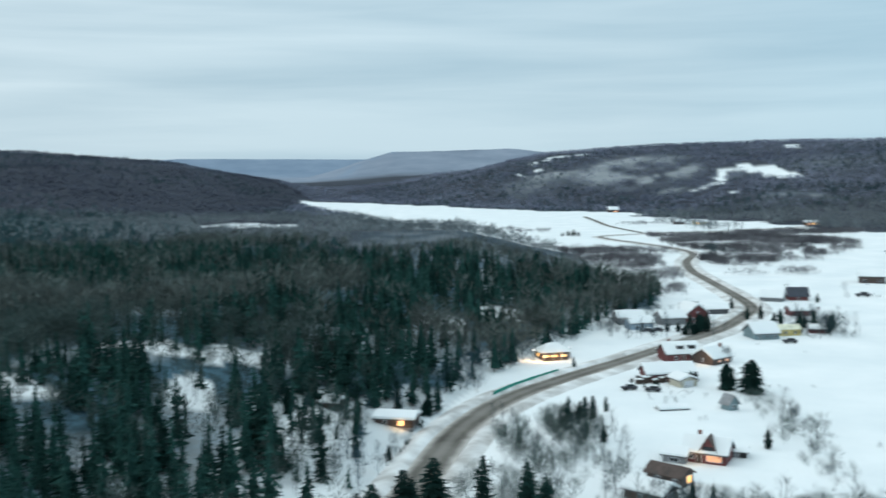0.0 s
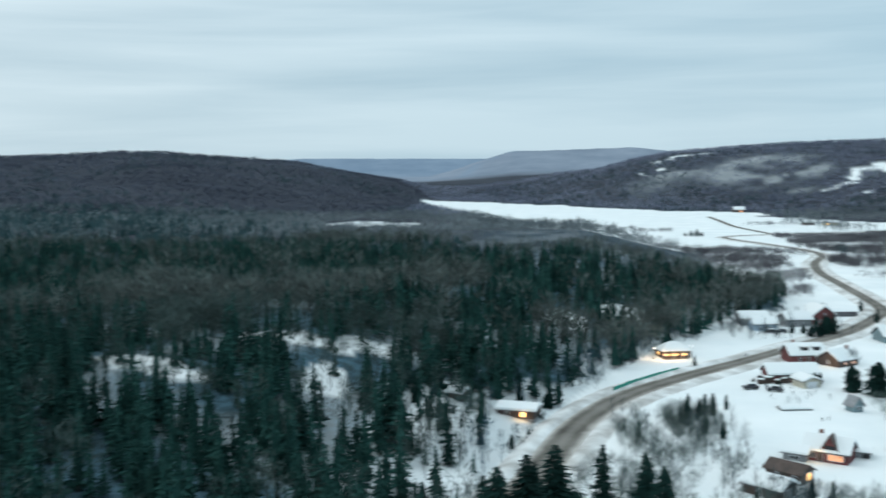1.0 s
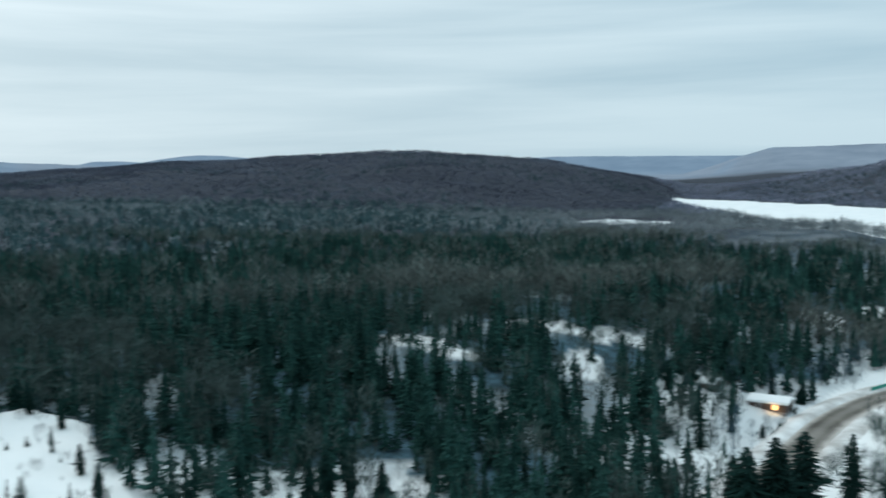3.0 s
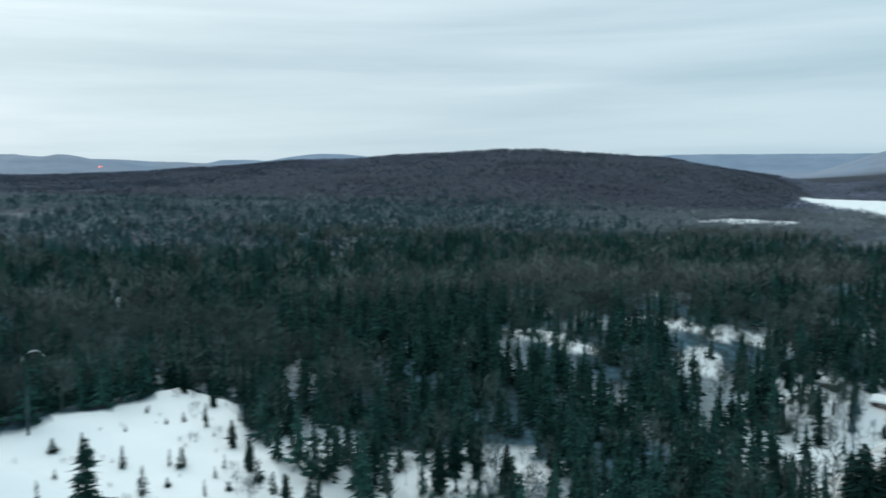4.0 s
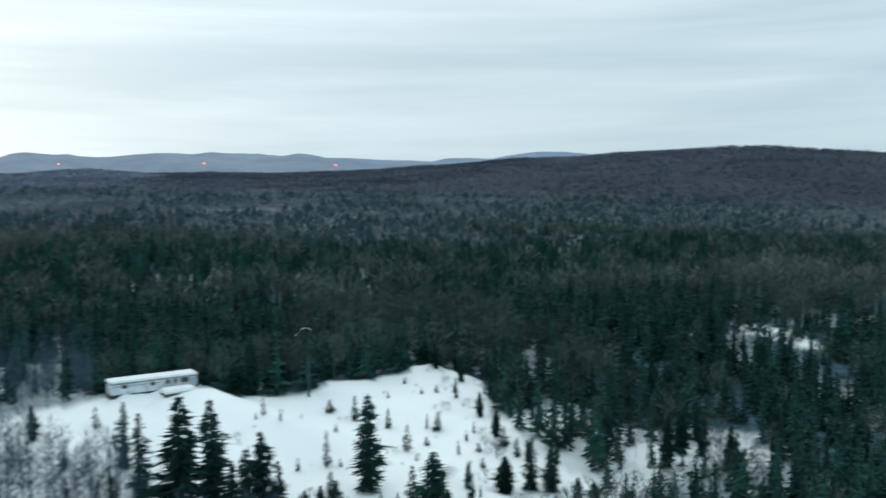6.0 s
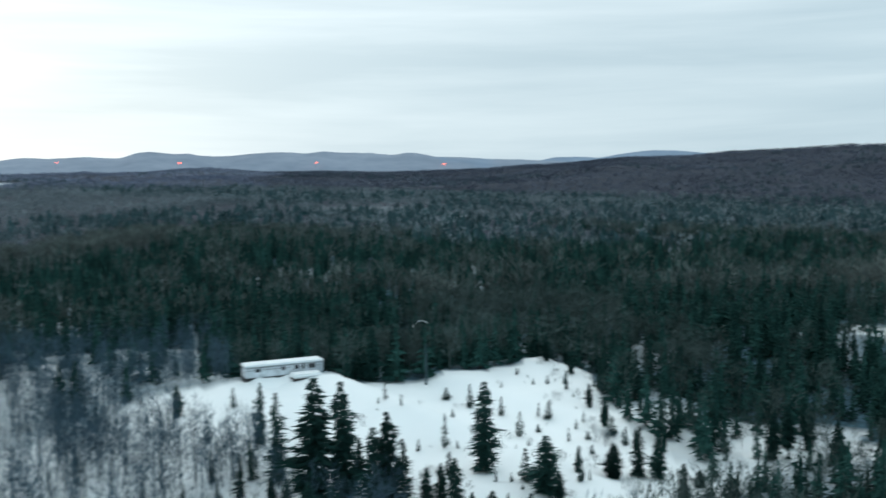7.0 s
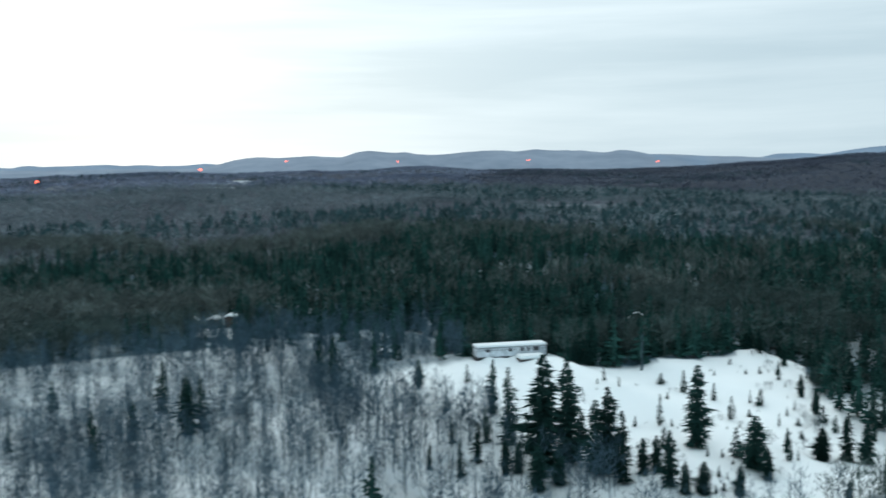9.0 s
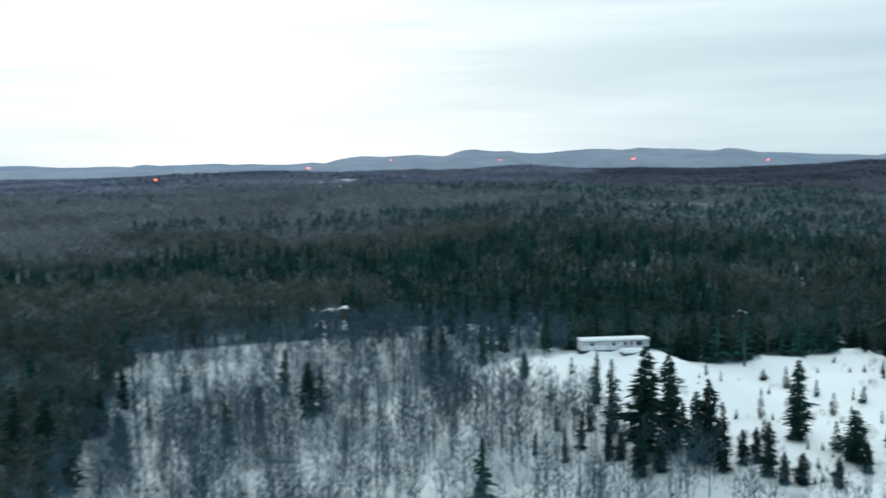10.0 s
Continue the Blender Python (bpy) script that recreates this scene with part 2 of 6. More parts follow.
def open_ground(x, y):
    """1 where no wood grows: valley floor, lake, clearings."""
    x, y = np.asarray(x, float), np.asarray(y, float)
    d = np.interp(y, EDGE_Y, EDGE_X) - x
    east = np.interp(y, (-400, 430, 480, 500, 575, 585, 668, 700, 735, 805, 860, 985, 1150, 1200, 1400, 1620, 1730, 1760), (900, 900, 900, 900, 900, 900, 900, 320, 275, 305, 290, 215, 200, 105, 15, -125, -215, -500))
    o = ((d < 0) & (x < east + (fbm(x, y, 45, 26) - 0.5) * np.where((y > 590) & (y < 1650), 70, 10))).astype(float)
    for cx, cy, ax, ay, turn in CLEARINGS:
        c, s = math.cos(radians(turn)), math.sin(radians(turn))
        u, v = (x - cx) * c + (y - cy) * s, -(x - cx) * s + (y - cy) * c
        o = np.maximum(o, ((u / ax) ** 2 + (v / ay) ** 2 < 1 + (fbm(x, y, 8, 21) - 0.5) * 1.6).astype(float))
    return o


def foreground(x, y):
    """1 for woods that stand between the path and a clearing: low and thin there."""
    out = np.zeros(np.shape(x))
    for cx, cy, ax, ay, turn in CLEARINGS[:11]:
        q = np.array((HUB[0] - cx, HUB[1] - cy))
        q /= np.linalg.norm(q)
        u, v = (x - cx) * q[0] + (y - cy) * q[1], -(x - cx) * q[1] + (y - cy) * q[0]
        out = np.maximum(out, ((u > 0) & (u < 23) & (np.abs(v) < max(ax, ay) * 0.75)) * (1 - u / 42))
    return out


def thin_woods(x, y):
    """1 where the hill's woods are thin and the snow shows through."""
    px, py = np.asarray(x, float) - HUB[0], np.asarray(y, float) - HUB[1]
    r, az = np.hypot(px, py), np.degrees(np.arctan2(-px, py))
    out = 0.0
    for a, d, wa, wd, k in ((-8.7, 1585, 1.5, 70, 1.0), (-9.8, 1695, 1.3, 60, 0.9), (-11.3, 1490, 1.7, 55, 1.0), (-10.8, 1545, 1.5, 60, 0.9), (-13.5, 1520, 0.8, 50, 0.8), (-12.2, 1640, 1.4, 60, 0.6), (-12.6, 1350, 0.9, 30, 0.6),
                            (-18.2, 1167, 0.9, 22, 0.6), (-19.6, 1130, 1.2, 25, 0.7), (-16.8, 1065, 1.0, 25, 0.5), (-6.0, 1640, 1.3, 70, 0.6), (-21.0, 1500, 2.5, 120, 0.4), (-4.5, 1550, 1.5, 90, 0.4), (-16.6, 1420, 0.9, 30, 0.7)):
        out = out + k * np.exp(-((az - a) / wa) ** 2 - ((r - d) / wd) ** 2)
    grain = 0.5 * fbm(x, y, 70, 50) + 0.5 * fbm(x, y, 22, 52)
    return np.clip(1.5 * out * smooth((grain - 0.30) / 0.26), 0, 1)


def plateau_thin(x, y):
    """1 where the plateau's far woods are young and pale snow shows between the stems."""
    px, py = np.asarray(x, float) - HUB[0], np.asarray(y, float) - HUB[1]
    r, az = np.hypot(px, py), np.degrees(np.arctan2(-px, py))
    a = np.exp(-((az - 51) / 5.5) ** 2) * np.exp(-((r - 700) / 75) ** 2)
    b = 0.8 * np.exp(-((az - 86) / 3.5) ** 2) * np.exp(-((r - 1250) / 120) ** 2)
    return np.clip((a + b) * 1.7 * smooth((0.5 * fbm(x, y, 55, 54) + 0.5 * fbm(x, y, 16, 55) - 0.42) / 0.2), 0, 1)


def fringe_width(y):
    """How far the thin edge of the wood reaches in from the roadside."""
    return np.interp(y, (122, 150, 163, 170, 178, 187, 197, 215, 230, 245), (4, 7, 12, 14, 11, 4, 5, 8, 11, 8))


def hollow(x, y):
    """The snowy hollow with thin young trees behind the crest."""
    x, y = np.asarray(x, float), np.asarray(y, float)
    px, py = x - HUB[0], y - HUB[1]
    r, az = np.hypot(px, py), np.degrees(np.arctan2(-px, py))
    return (az > 65.5 + (fbm(x, y, 14, 35) - 0.5) * 4) & (az < 84) & (r < 229 + (fbm(x, y, 16, 36) - 0.5) * 26) & (x < np.interp(y, CREST_Y, CREST_X) - 1) & (y > 4)


def slope_open(x, y):
    """The bare snow slope below the trailer."""
    x, y = np.asarray(x, float), np.asarray(y, float)
    left = np.interp(y, CREST_Y, CREST_X) - 1.5
    right = np.interp(y, (20, 30, 45, 60, 67, 72, 80, 95, 101), (-138, -66, -56, -56, -60, -76, -90, -106, -110)) + (fbm(x, y, 9, 31) - 0.5) * 9
    return ((y > 20 + (fbm(x, y, 7, 33) - 0.5) * 8) & (y < 98) & (x > left) & (x < right)).astype(float)

# ---- materials ----


def material(name, a, b, scale=1.0, rough=0.9, bump=0.0, bump_scale=None, metal=0.0, detail=4.0, tone=0.0, c=None, c_scale=0.1, emit=None, power=0.0, obj=True, mid=(0.35, 0.65)):
    m = bpy.data.materials.new(name)
    m.use_nodes = True
    nt = m.node_tree
    n, l = nt.nodes, nt.links
    bsdf = n["Principled BSDF"]
    bsdf.inputs["Roughness"].default_value = rough
    bsdf.inputs["Metallic"].default_value = metal
    if rough > 0.8:
        bsdf.inputs["Specular IOR Level"].default_value = 0.04
    co = n.new("ShaderNodeTexCoord")
    tex = n.new("ShaderNodeTexNoise")
    tex.inputs["Scale"].default_value, tex.inputs["Detail"].default_value = scale, detail
    l.new(co.outputs["Object"], tex.inputs["Vector"])
    ramp = n.new("ShaderNodeValToRGB")
    ramp.color_ramp.elements[0].position, ramp.color_ramp.elements[1].position = mid
    ramp.color_ramp.elements[0].color, ramp.color_ramp.elements[1].color = (*a, 1), (*b, 1)
    l.new(tex.outputs[0], ramp.inputs[0])
    col = ramp.outputs[0]
    if c:
        t2 = n.new("ShaderNodeTexNoise")
        t2.inputs["Scale"].default_value, t2.inputs["Detail"].default_value = c_scale, 3.0
        l.new(co.outputs["Object"], t2.inputs["Vector"])
        r2 = n.new("ShaderNodeValToRGB")
        r2.color_ramp.elements[0].position, r2.color_ramp.elements[1].position = 0.45, 0.68
        l.new(t2.outputs[0], r2.inputs[0])
        mix = n.new("ShaderNodeMix")
        mix.data_type = "RGBA"
        l.new(r2.outputs[0], mix.inputs["Factor"])
        l.new(col, mix.inputs["A"])
        mix.inputs["B"].default_value = (*c, 1)
        col = mix.outputs["Result"]
    if tone:
        at = n.new("ShaderNodeAttribute")
        at.attribute_name = "tone"
        info = n.new("ShaderNodeObjectInfo")
        su = n.new("ShaderNodeMath")
        su.operation = "ADD"
        l.new(at.outputs["Fac"], su.inputs[0])
        sm = n.new("ShaderNodeMath")
        sm.operation = "MULTIPLY"
        sm.inputs[1].default_value = 0.6
        l.new(info.outputs["Random"], sm.inputs[0])
        l.new(sm.outputs[0], su.inputs[1])
        mp = n.new("ShaderNodeMapRange")
        mp.inputs["To Min"].default_value, mp.inputs["To Max"].default_value = 1 - tone, 1 + tone
        l.new(su.outputs[0], mp.inputs["Value"])
        vm = n.new("ShaderNodeVectorMath")
        vm.operation = "SCALE"
        l.new(col, vm.inputs[0])
        l.new(mp.outputs[0], vm.inputs["Scale"])
        col = vm.outputs[0]
    l.new(col, bsdf.inputs["Base Color"])
    if bump:
        bt = n.new("ShaderNodeTexNoise")
        bt.inputs["Scale"].default_value, bt.inputs["Detail"].default_value = bump_scale or scale * 3, 4.0
        l.new(co.outputs["Object"], bt.inputs["Vector"])
        bn = n.new("ShaderNodeBump")
        bn.inputs["Strength"].default_value, bn.inputs["Distance"].default_value = 0.6, bump
        l.new(bt.outputs[0], bn.inputs["Height"])
        l.new(bn.outputs[0], bsdf.inputs["Normal"])
    if emit:
        bsdf.inputs["Emission Color"].default_value = (*emit, 1)
        bsdf.inputs["Emission Strength"].default_value = power
    return m


SNOW = material("snow", (0.79, 0.825, 0.83), (0.87, 0.89, 0.885), 0.08, 0.85, 0.10, 0.5)
SPRUCE = material("spruce_needles", (0.014, 0.041, 0.036), (0.028, 0.070, 0.060), 0.9, 0.95, tone=0.5)
BARK = material("bare_wood", (0.035, 0.050, 0.047), (0.079, 0.105, 0.098), 0.35, 0.95, tone=0.5)
BROWNWOOD = material("brown_bare_wood", (0.065, 0.077, 0.072), (0.134, 0.155, 0.145), 0.2, 0.95, tone=0.4)
# Next five, for far woods: paler and bluer, distance haze put into the colour.
FARWOOD = material("hazed_bare_wood", (0.125, 0.146, 0.157), (0.238, 0.265, 0.278), 0.012, 0.95, tone=0.16)
HILLWOOD = material("hazed_hill_wood", (0.145, 0.162, 0.220), (0.285, 0.305, 0.385), 0.006, 0.95, tone=0.08)
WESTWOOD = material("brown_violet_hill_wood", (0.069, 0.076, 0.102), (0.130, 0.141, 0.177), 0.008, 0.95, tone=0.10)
HILLDARK = material("hazed_hill_needles", (0.038, 0.058, 0.068), (0.066, 0.092, 0.102), 0.02, 0.95, tone=0.2)
HILLFIR = material("hazed_far_needles", (0.028, 0.054, 0.058), (0.048, 0.084, 0.090), 0.05, 0.95, tone=0.3)
GROVEWOOD = material("young_bare_wood", (0.031, 0.055, 0.071), (0.073, 0.114, 0.143), 0.35, 0.95, tone=0.4)
TRUNK = material("conifer_bark", (0.05, 0.042, 0.036), (0.10, 0.085, 0.075), 2.0, 0.95)
ROADMAT = material("sanded_asphalt", (0.085, 0.080, 0.070), (0.15, 0.14, 0.122), 0.12, 0.9, 0.02, 3.0, c=(0.20, 0.19, 0.17), c_scale=0.05)
SNOWBANK = material("dirty_snow", (0.46, 0.45, 0.43), (0.80, 0.81, 0.80), 0.18, 0.9, 0.15, 1.2)


def sanded_shoulders(m):
    """Wheel tracks and packed sandy snow towards the road's edges."""
    n, l = m.node_tree.nodes, m.node_tree.links
    bsdf = n["Principled BSDF"]
    src = bsdf.inputs["Base Color"].links[0].from_socket
    at = n.new("ShaderNodeAttribute")
    at.attribute_name = "across"
    co = n.new("ShaderNodeTexCoord")
    tx = n.new("ShaderNodeTexNoise")
    tx.inputs["Scale"].default_value, tx.inputs["Detail"].default_value = 0.35, 5.0
    l.new(co.outputs["Object"], tx.inputs["Vector"])
    ad = n.new("ShaderNodeMath")
    ad.operation = "MULTIPLY_ADD"
    ad.inputs[1].default_value = 0.5
    l.new(tx.outputs[0], ad.inputs[0])
    l.new(at.outputs["Fac"], ad.inputs[2])
    rp = n.new("ShaderNodeValToRGB")
    els = rp.color_ramp.elements
    els[0].position, els[0].color = 0.22, (0.22, 0.22, 0.22, 1)
    els[1].position, els[1].color = 0.50, (0.0, 0.0, 0.0, 1)
    for p, v in ((0.62, 0.12), (0.85, 0.05), (1.08, 0.55), (1.25, 1.0)):
        e = els.new(min(p / 1.25, 1.0))
        e.color = (v, v, v, 1)
    els[0].position, els[1].position = 0.176, 0.40
    sc = n.new("ShaderNodeMath")
    sc.operation = "DIVIDE"
    sc.inputs[1].default_value = 1.25
    l.new(ad.outputs[0], sc.inputs[0])
    l.new(sc.outputs[0], rp.inputs[0])
    mx = n.new("ShaderNodeMix")
    mx.data_type = "RGBA"
    l.new(rp.outputs[0], mx.inputs["Factor"])
    l.new(src, mx.inputs["A"])
    mx.inputs["B"].default_value = (0.50, 0.475, 0.44, 1)
    l.new(mx.outputs["Result"], bsdf.inputs["Base Color"])


sanded_shoulders(ROADMAT)


def ground_material():
    m = material("snowy_ground", (0.77, 0.81, 0.815), (0.86, 0.885, 0.88), 0.05, 0.85, 0.3, 0.3)
    n, l = m.node_tree.nodes, m.node_tree.links
    bsdf = n["Principled BSDF"]
    src = bsdf.inputs["Base Color"].links[0].from_socket
    co = n.new("ShaderNodeTexCoord")

    def speckle(scale, lo, hi, detail=6.0):
        t = n.new("ShaderNodeTexNoise")
        t.inputs["Scale"].default_value, t.inputs["Detail"].default_value, t.inputs["Roughness"].default_value = scale, detail, 0.7
        l.new(co.outputs["Object"], t.inputs["Vector"])
        r = n.new("ShaderNodeValToRGB")
        r.color_ramp.elements[0].position, r.color_ramp.elements[1].position = 0.35, 0.68
        r.color_ramp.elements[0].color, r.color_ramp.elements[1].color = (*lo, 1), (*hi, 1)
        l.new(t.outputs[0], r.inputs[0])
        return r.outputs[0]

    def blend(name, a, b):
        at = n.new("ShaderNodeAttribute")
        at.attribute_name = name
        x = n.new("ShaderNodeMix")
        x.data_type = "RGBA"
        l.new(at.outputs["Fac"], x.inputs["Factor"])
        l.new(a, x.inputs["A"])
        l.new(b, x.inputs["B"])
        return x.outputs["Result"]

    # Under the woods: litter, with the trees' shade put into its dark blue.
    shaded_litter = speckle(0.35, (0.016, 0.040, 0.049), (0.088, 0.172, 0.228))
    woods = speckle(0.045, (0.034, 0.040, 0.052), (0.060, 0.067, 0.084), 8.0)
    # Ridges: distance haze put in as pale blue; the second also colours snow streaks.
    ridge_haze = speckle(0.006, (0.190, 0.230, 0.288), (0.282, 0.324, 0.390), 9.0)
    far_haze_snow = speckle(0.006, (0.185, 0.245, 0.325), (0.245, 0.310, 0.395), 7.0)
    out = blend("hazed_snowy", blend("hazed", blend("woods", blend("shaded_litter", src, shaded_litter), woods), ridge_haze), far_haze_snow)
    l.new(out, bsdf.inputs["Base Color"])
    return m


GROUND = ground_material()


# ---- mesh helpers ----
def mesh_from(name, verts, tris, mats, mat_index=None, tones=None, smooth_faces=False):
    me = bpy.data.meshes.new(name)
    verts, tris = np.asarray(verts, np.float32), np.asarray(tris, np.int32)
    k = tris.shape[1]
    me.vertices.add(len(verts))
    me.vertices.foreach_set("co", verts.ravel())
    me.loops.add(tris.size)
    me.loops.foreach_set("vertex_index", tris.ravel())
    me.polygons.add(len(tris))
    me.polygons.foreach_set("loop_start", np.arange(0, tris.size, k, dtype=np.int32))
    for m in mats:
        me.materials.append(m)
    if mat_index is not None:
        me.polygons.foreach_set("material_index", np.asarray(mat_index, np.int32))
    me.polygons.foreach_set("use_smooth", np.full(len(tris), smooth_faces, bool))
    if tones is not None:
        at = me.attributes.new("tone", "FLOAT", "POINT")
        at.data.foreach_set("value", np.asarray(tones, np.float32))
    me.update(calc_edges=True)
    return me


def part(name, bm, mat, parent=None, label=""):
    me = bpy.data.meshes.new(name)
    bmesh.ops.recalc_face_normals(bm, faces=bm.faces)
    bm.to_mesh(me)
    bm.free()
    for m in (mat if isinstance(mat, (list, tuple)) else [mat]):
        me.materials.append(m)
    ob = new(name, me)
    ob.parent = parent
    if label:
        ob["label"] = label
    return ob


def thing(name, x, y, z, turn, label, category, group=""):
    ob = new(name)
    ob.matrix_basis = pose(x, y, z, 0, 0, turn)
    return tagged(ob, label, category, group)


# ---- ground sheet ----
def build_ground():
    fine = np.arange(-36, 130, 0.26)
    rest = np.arange(130, 324, 4.0)
    az = np.radians(np.concatenate([fine, rest]))
    r = [0.05, 20.0, 40.0, 55.0]
    while r[-1] < 320:
        r.append(r[-1] + 3.0)
    while r[-1] < 1000:
        r.append(r[-1] * 1.016)
    while r[-1] < 4900:
        r.append(r[-1] * 1.02)
    r = np.array(r)
    rr, aa = np.meshgrid(r, az, indexing="ij")
    x, y = HUB[0] - np.sin(aa) * rr, HUB[1] + np.cos(aa) * rr
    z = land(x, y)
    near = rr < 1200
    rd = np.full(x.shape, 99.0)
    rd[near] = road_distance(x[near], y[near])
    z = np.where(rd < 12, z * smooth((rd - 4.5) / 7) + (0.0 - 0.12) * (1 - smooth((rd - 4.5) / 7)), z)
    nr, na = x.shape
    idx = np.arange(nr * na).reshape(nr, na)
    a, b = idx[:-1, :], idx[1:, :]
    quads = np.stack([a, b, np.roll(b, -1, 1), np.roll(a, -1, 1)], -1).reshape(-1, 4)
    verts = np.stack([x, y, z], -1).reshape(-1, 3)
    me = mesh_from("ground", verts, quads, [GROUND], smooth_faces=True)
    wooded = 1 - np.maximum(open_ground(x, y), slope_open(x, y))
    crest = np.interp(y, CREST_Y, CREST_X)
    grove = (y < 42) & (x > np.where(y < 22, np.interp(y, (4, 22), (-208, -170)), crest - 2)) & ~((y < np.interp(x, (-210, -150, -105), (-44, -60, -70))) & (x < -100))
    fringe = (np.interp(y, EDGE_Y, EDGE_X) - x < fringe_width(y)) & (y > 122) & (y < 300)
    # darker floor under dense trees: their shade put into the ground colour
    shaded_litter = wooded * (0.68 + 0.3 * smooth((fbm(x, y, 22, 40) - 0.32) / 0.25)) * np.where(grove, np.where(x > -122, 0.38, 0.44) * (0.6 + 0.8 * smooth((fbm(x, y, 12, 88) - 0.35) / 0.3)), np.where((x > -98) & (x < -55) & (y > 62) & (y < np.interp(x, (-98, -87, -79, -70, -66, -56, -50), (86, 82, 89, 91, 104, 107, 101))), 0.35, np.where(fringe, 0.3, np.where((np.interp(y, EDGE_Y, EDGE_X) - x < fringe_width(y) + 16) & (y > 118) & (y < 196), 0.38, np.where(hollow(x, y), 0.42 + 0.4 * smooth((fbm(x, y, 12, 88) - 0.38) / 0.25), 1.0)))))
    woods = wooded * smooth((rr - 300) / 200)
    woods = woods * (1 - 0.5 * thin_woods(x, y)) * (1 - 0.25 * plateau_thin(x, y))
    shaded_litter = shaded_litter * (1 - 0.55 * thin_woods(x, y)) * (1 - 0.6 * plateau_thin(x, y))
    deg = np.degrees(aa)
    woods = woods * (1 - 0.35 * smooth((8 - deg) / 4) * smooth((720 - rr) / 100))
    # strength of the painted distance haze, by range
    hazed = smooth((rr - 2500) / 350)
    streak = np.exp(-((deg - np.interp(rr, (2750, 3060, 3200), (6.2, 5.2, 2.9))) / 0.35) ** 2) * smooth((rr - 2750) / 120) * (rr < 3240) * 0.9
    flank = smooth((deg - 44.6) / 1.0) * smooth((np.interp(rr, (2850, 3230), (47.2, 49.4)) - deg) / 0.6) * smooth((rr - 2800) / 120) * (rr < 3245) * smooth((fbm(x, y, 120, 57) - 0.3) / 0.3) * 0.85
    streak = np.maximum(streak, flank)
    for name, val in (("shaded_litter", shaded_litter), ("woods", woods), ("hazed", hazed), ("hazed_snowy", np.maximum(smooth((rr - 3650) / 250), streak))):
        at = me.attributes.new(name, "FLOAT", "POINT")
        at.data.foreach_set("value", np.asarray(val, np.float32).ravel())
    return tagged(new("ground", me), "snow-covered valley, wooded plateau and far wooded hills", "ground", kind="structure")


build_ground()


def road_half(line):
    """Half the ploughed width: narrower beyond the village's first bend."""
    return np.interp(line[:, 1], (-200, 160, 240, 330, 600), (3.3, 3.2, 2.8, 2.5, 2.3))


def strip(line, half, lift, crown=0.0):
    """A ribbon along a line: cross rows of points (x, y, z)."""
    tan = np.gradient(line, axis=0)
    tan /= np.linalg.norm(tan, axis=1)[:, None]
    nor = np.stack([-tan[:, 1], tan[:, 0]], -1)
    offs = np.linspace(-1, 1, 11)
    rows = []
    for o in offs:
        p = line + nor * (half * o if np.isscalar(half) else half[:, None] * o)
        rows.append(np.column_stack([p, np.full(len(p), lift + crown * (1 - o * o))]))
    return np.array(rows)


def ribbon(name, rows, mat, label, category):
    n, m = rows.shape[:2]
    idx = np.arange(n * m).reshape(n, m)
    quads = np.stack([idx[:-1, :-1], idx[1:, :-1], idx[1:, 1:], idx[:-1, 1:]], -1).reshape(-1, 4)
    me = mesh_from(name, rows.reshape(-1, 3), quads, [mat], smooth_faces=True)
    across = me.attributes.new("across", "FLOAT", "POINT")
    across.data.foreach_set("value", np.repeat(np.abs(np.linspace(-1, 1, n)), m).astype(np.float32))
    return tagged(new(name, me), label, category, kind="structure")


ROAD_FINE = catmull(list(ROAD_LINE[::2]), 3.0)
ribbon("road", strip(ROAD_FINE, road_half(ROAD_FINE), 0.02, 0.10), ROADMAT, "sanded grey asphalt road winding through snow", "road")
ribbon("side_road", strip(SIDE_LINE, 2.6, 0.05, 0.05), ROADMAT, "narrow ploughed side road across the snow", "road")


def snow_bank(line, side, base):
    tan = np.gradient(line, axis=0)
    tan /= np.linalg.norm(tan, axis=1)[:, None]
    nor = np.stack([-tan[:, 1], tan[:, 0]], -1) * side
    rows = []
    for o, h in ((0.0, -0.1), (0.4, 0.2), (1.0, 0.45), (1.8, 0.5), (2.7, 0.28), (4.4, -0.2)):
        p = line + nor * (road_half(line)[:, None] + base + o + (fbm(line[:, 0], line[:, 1], 16, 60)[:, None] - 0.5) * 1.0)
        hh = h * np.interp(line[:, 1], (420, 620), (1.0, 0.12)) * (0.45 + fbm(line[:, 0] + 9 * o, line[:, 1], 11, 61 + side)) if h > 0 else np.full(len(p), h)
        rows.append(np.column_stack([p, hh]))
    ribbon("snow_bank", np.array(rows), SNOWBANK, "ploughed grey-white snow bank along the road", "snow bank")


for sd in (-1, 1):
    snow_bank(catmull(list(ROAD_LINE[::2]), 1.5), sd, -0.1)

# ---- trees ----


def cone(p, q, r0, r1, n=3):
    """Tapered stick from p to q."""
    p, q = np.array(p, float), np.array(q, float)
    d = q - p
    d /= np.linalg.norm(d) + 1e-9
    u = np.cross(d, (0.3, 0.2, 0.93) if abs(d[2]) < 0.9 else (1, 0, 0))
    u /= np.linalg.norm(u)
    v = np.cross(d, u)
    ang = np.arange(n) * 2 * np.pi / n
    ring = np.cos(ang)[:, None] * u + np.sin(ang)[:, None] * v
    if r1 > 0:
        vs = np.concatenate([p + ring * r0, q + ring * r1])
        f = [t for k in range(n) for t in ((k, (k + 1) % n, n + (k + 1) % n), (k, n + (k + 1) % n, n + k))]
    else:
        vs = np.concatenate([p + ring * r0, [q]])
        f = [(k, (k + 1) % n, n) for k in range(n)]
    return vs, f


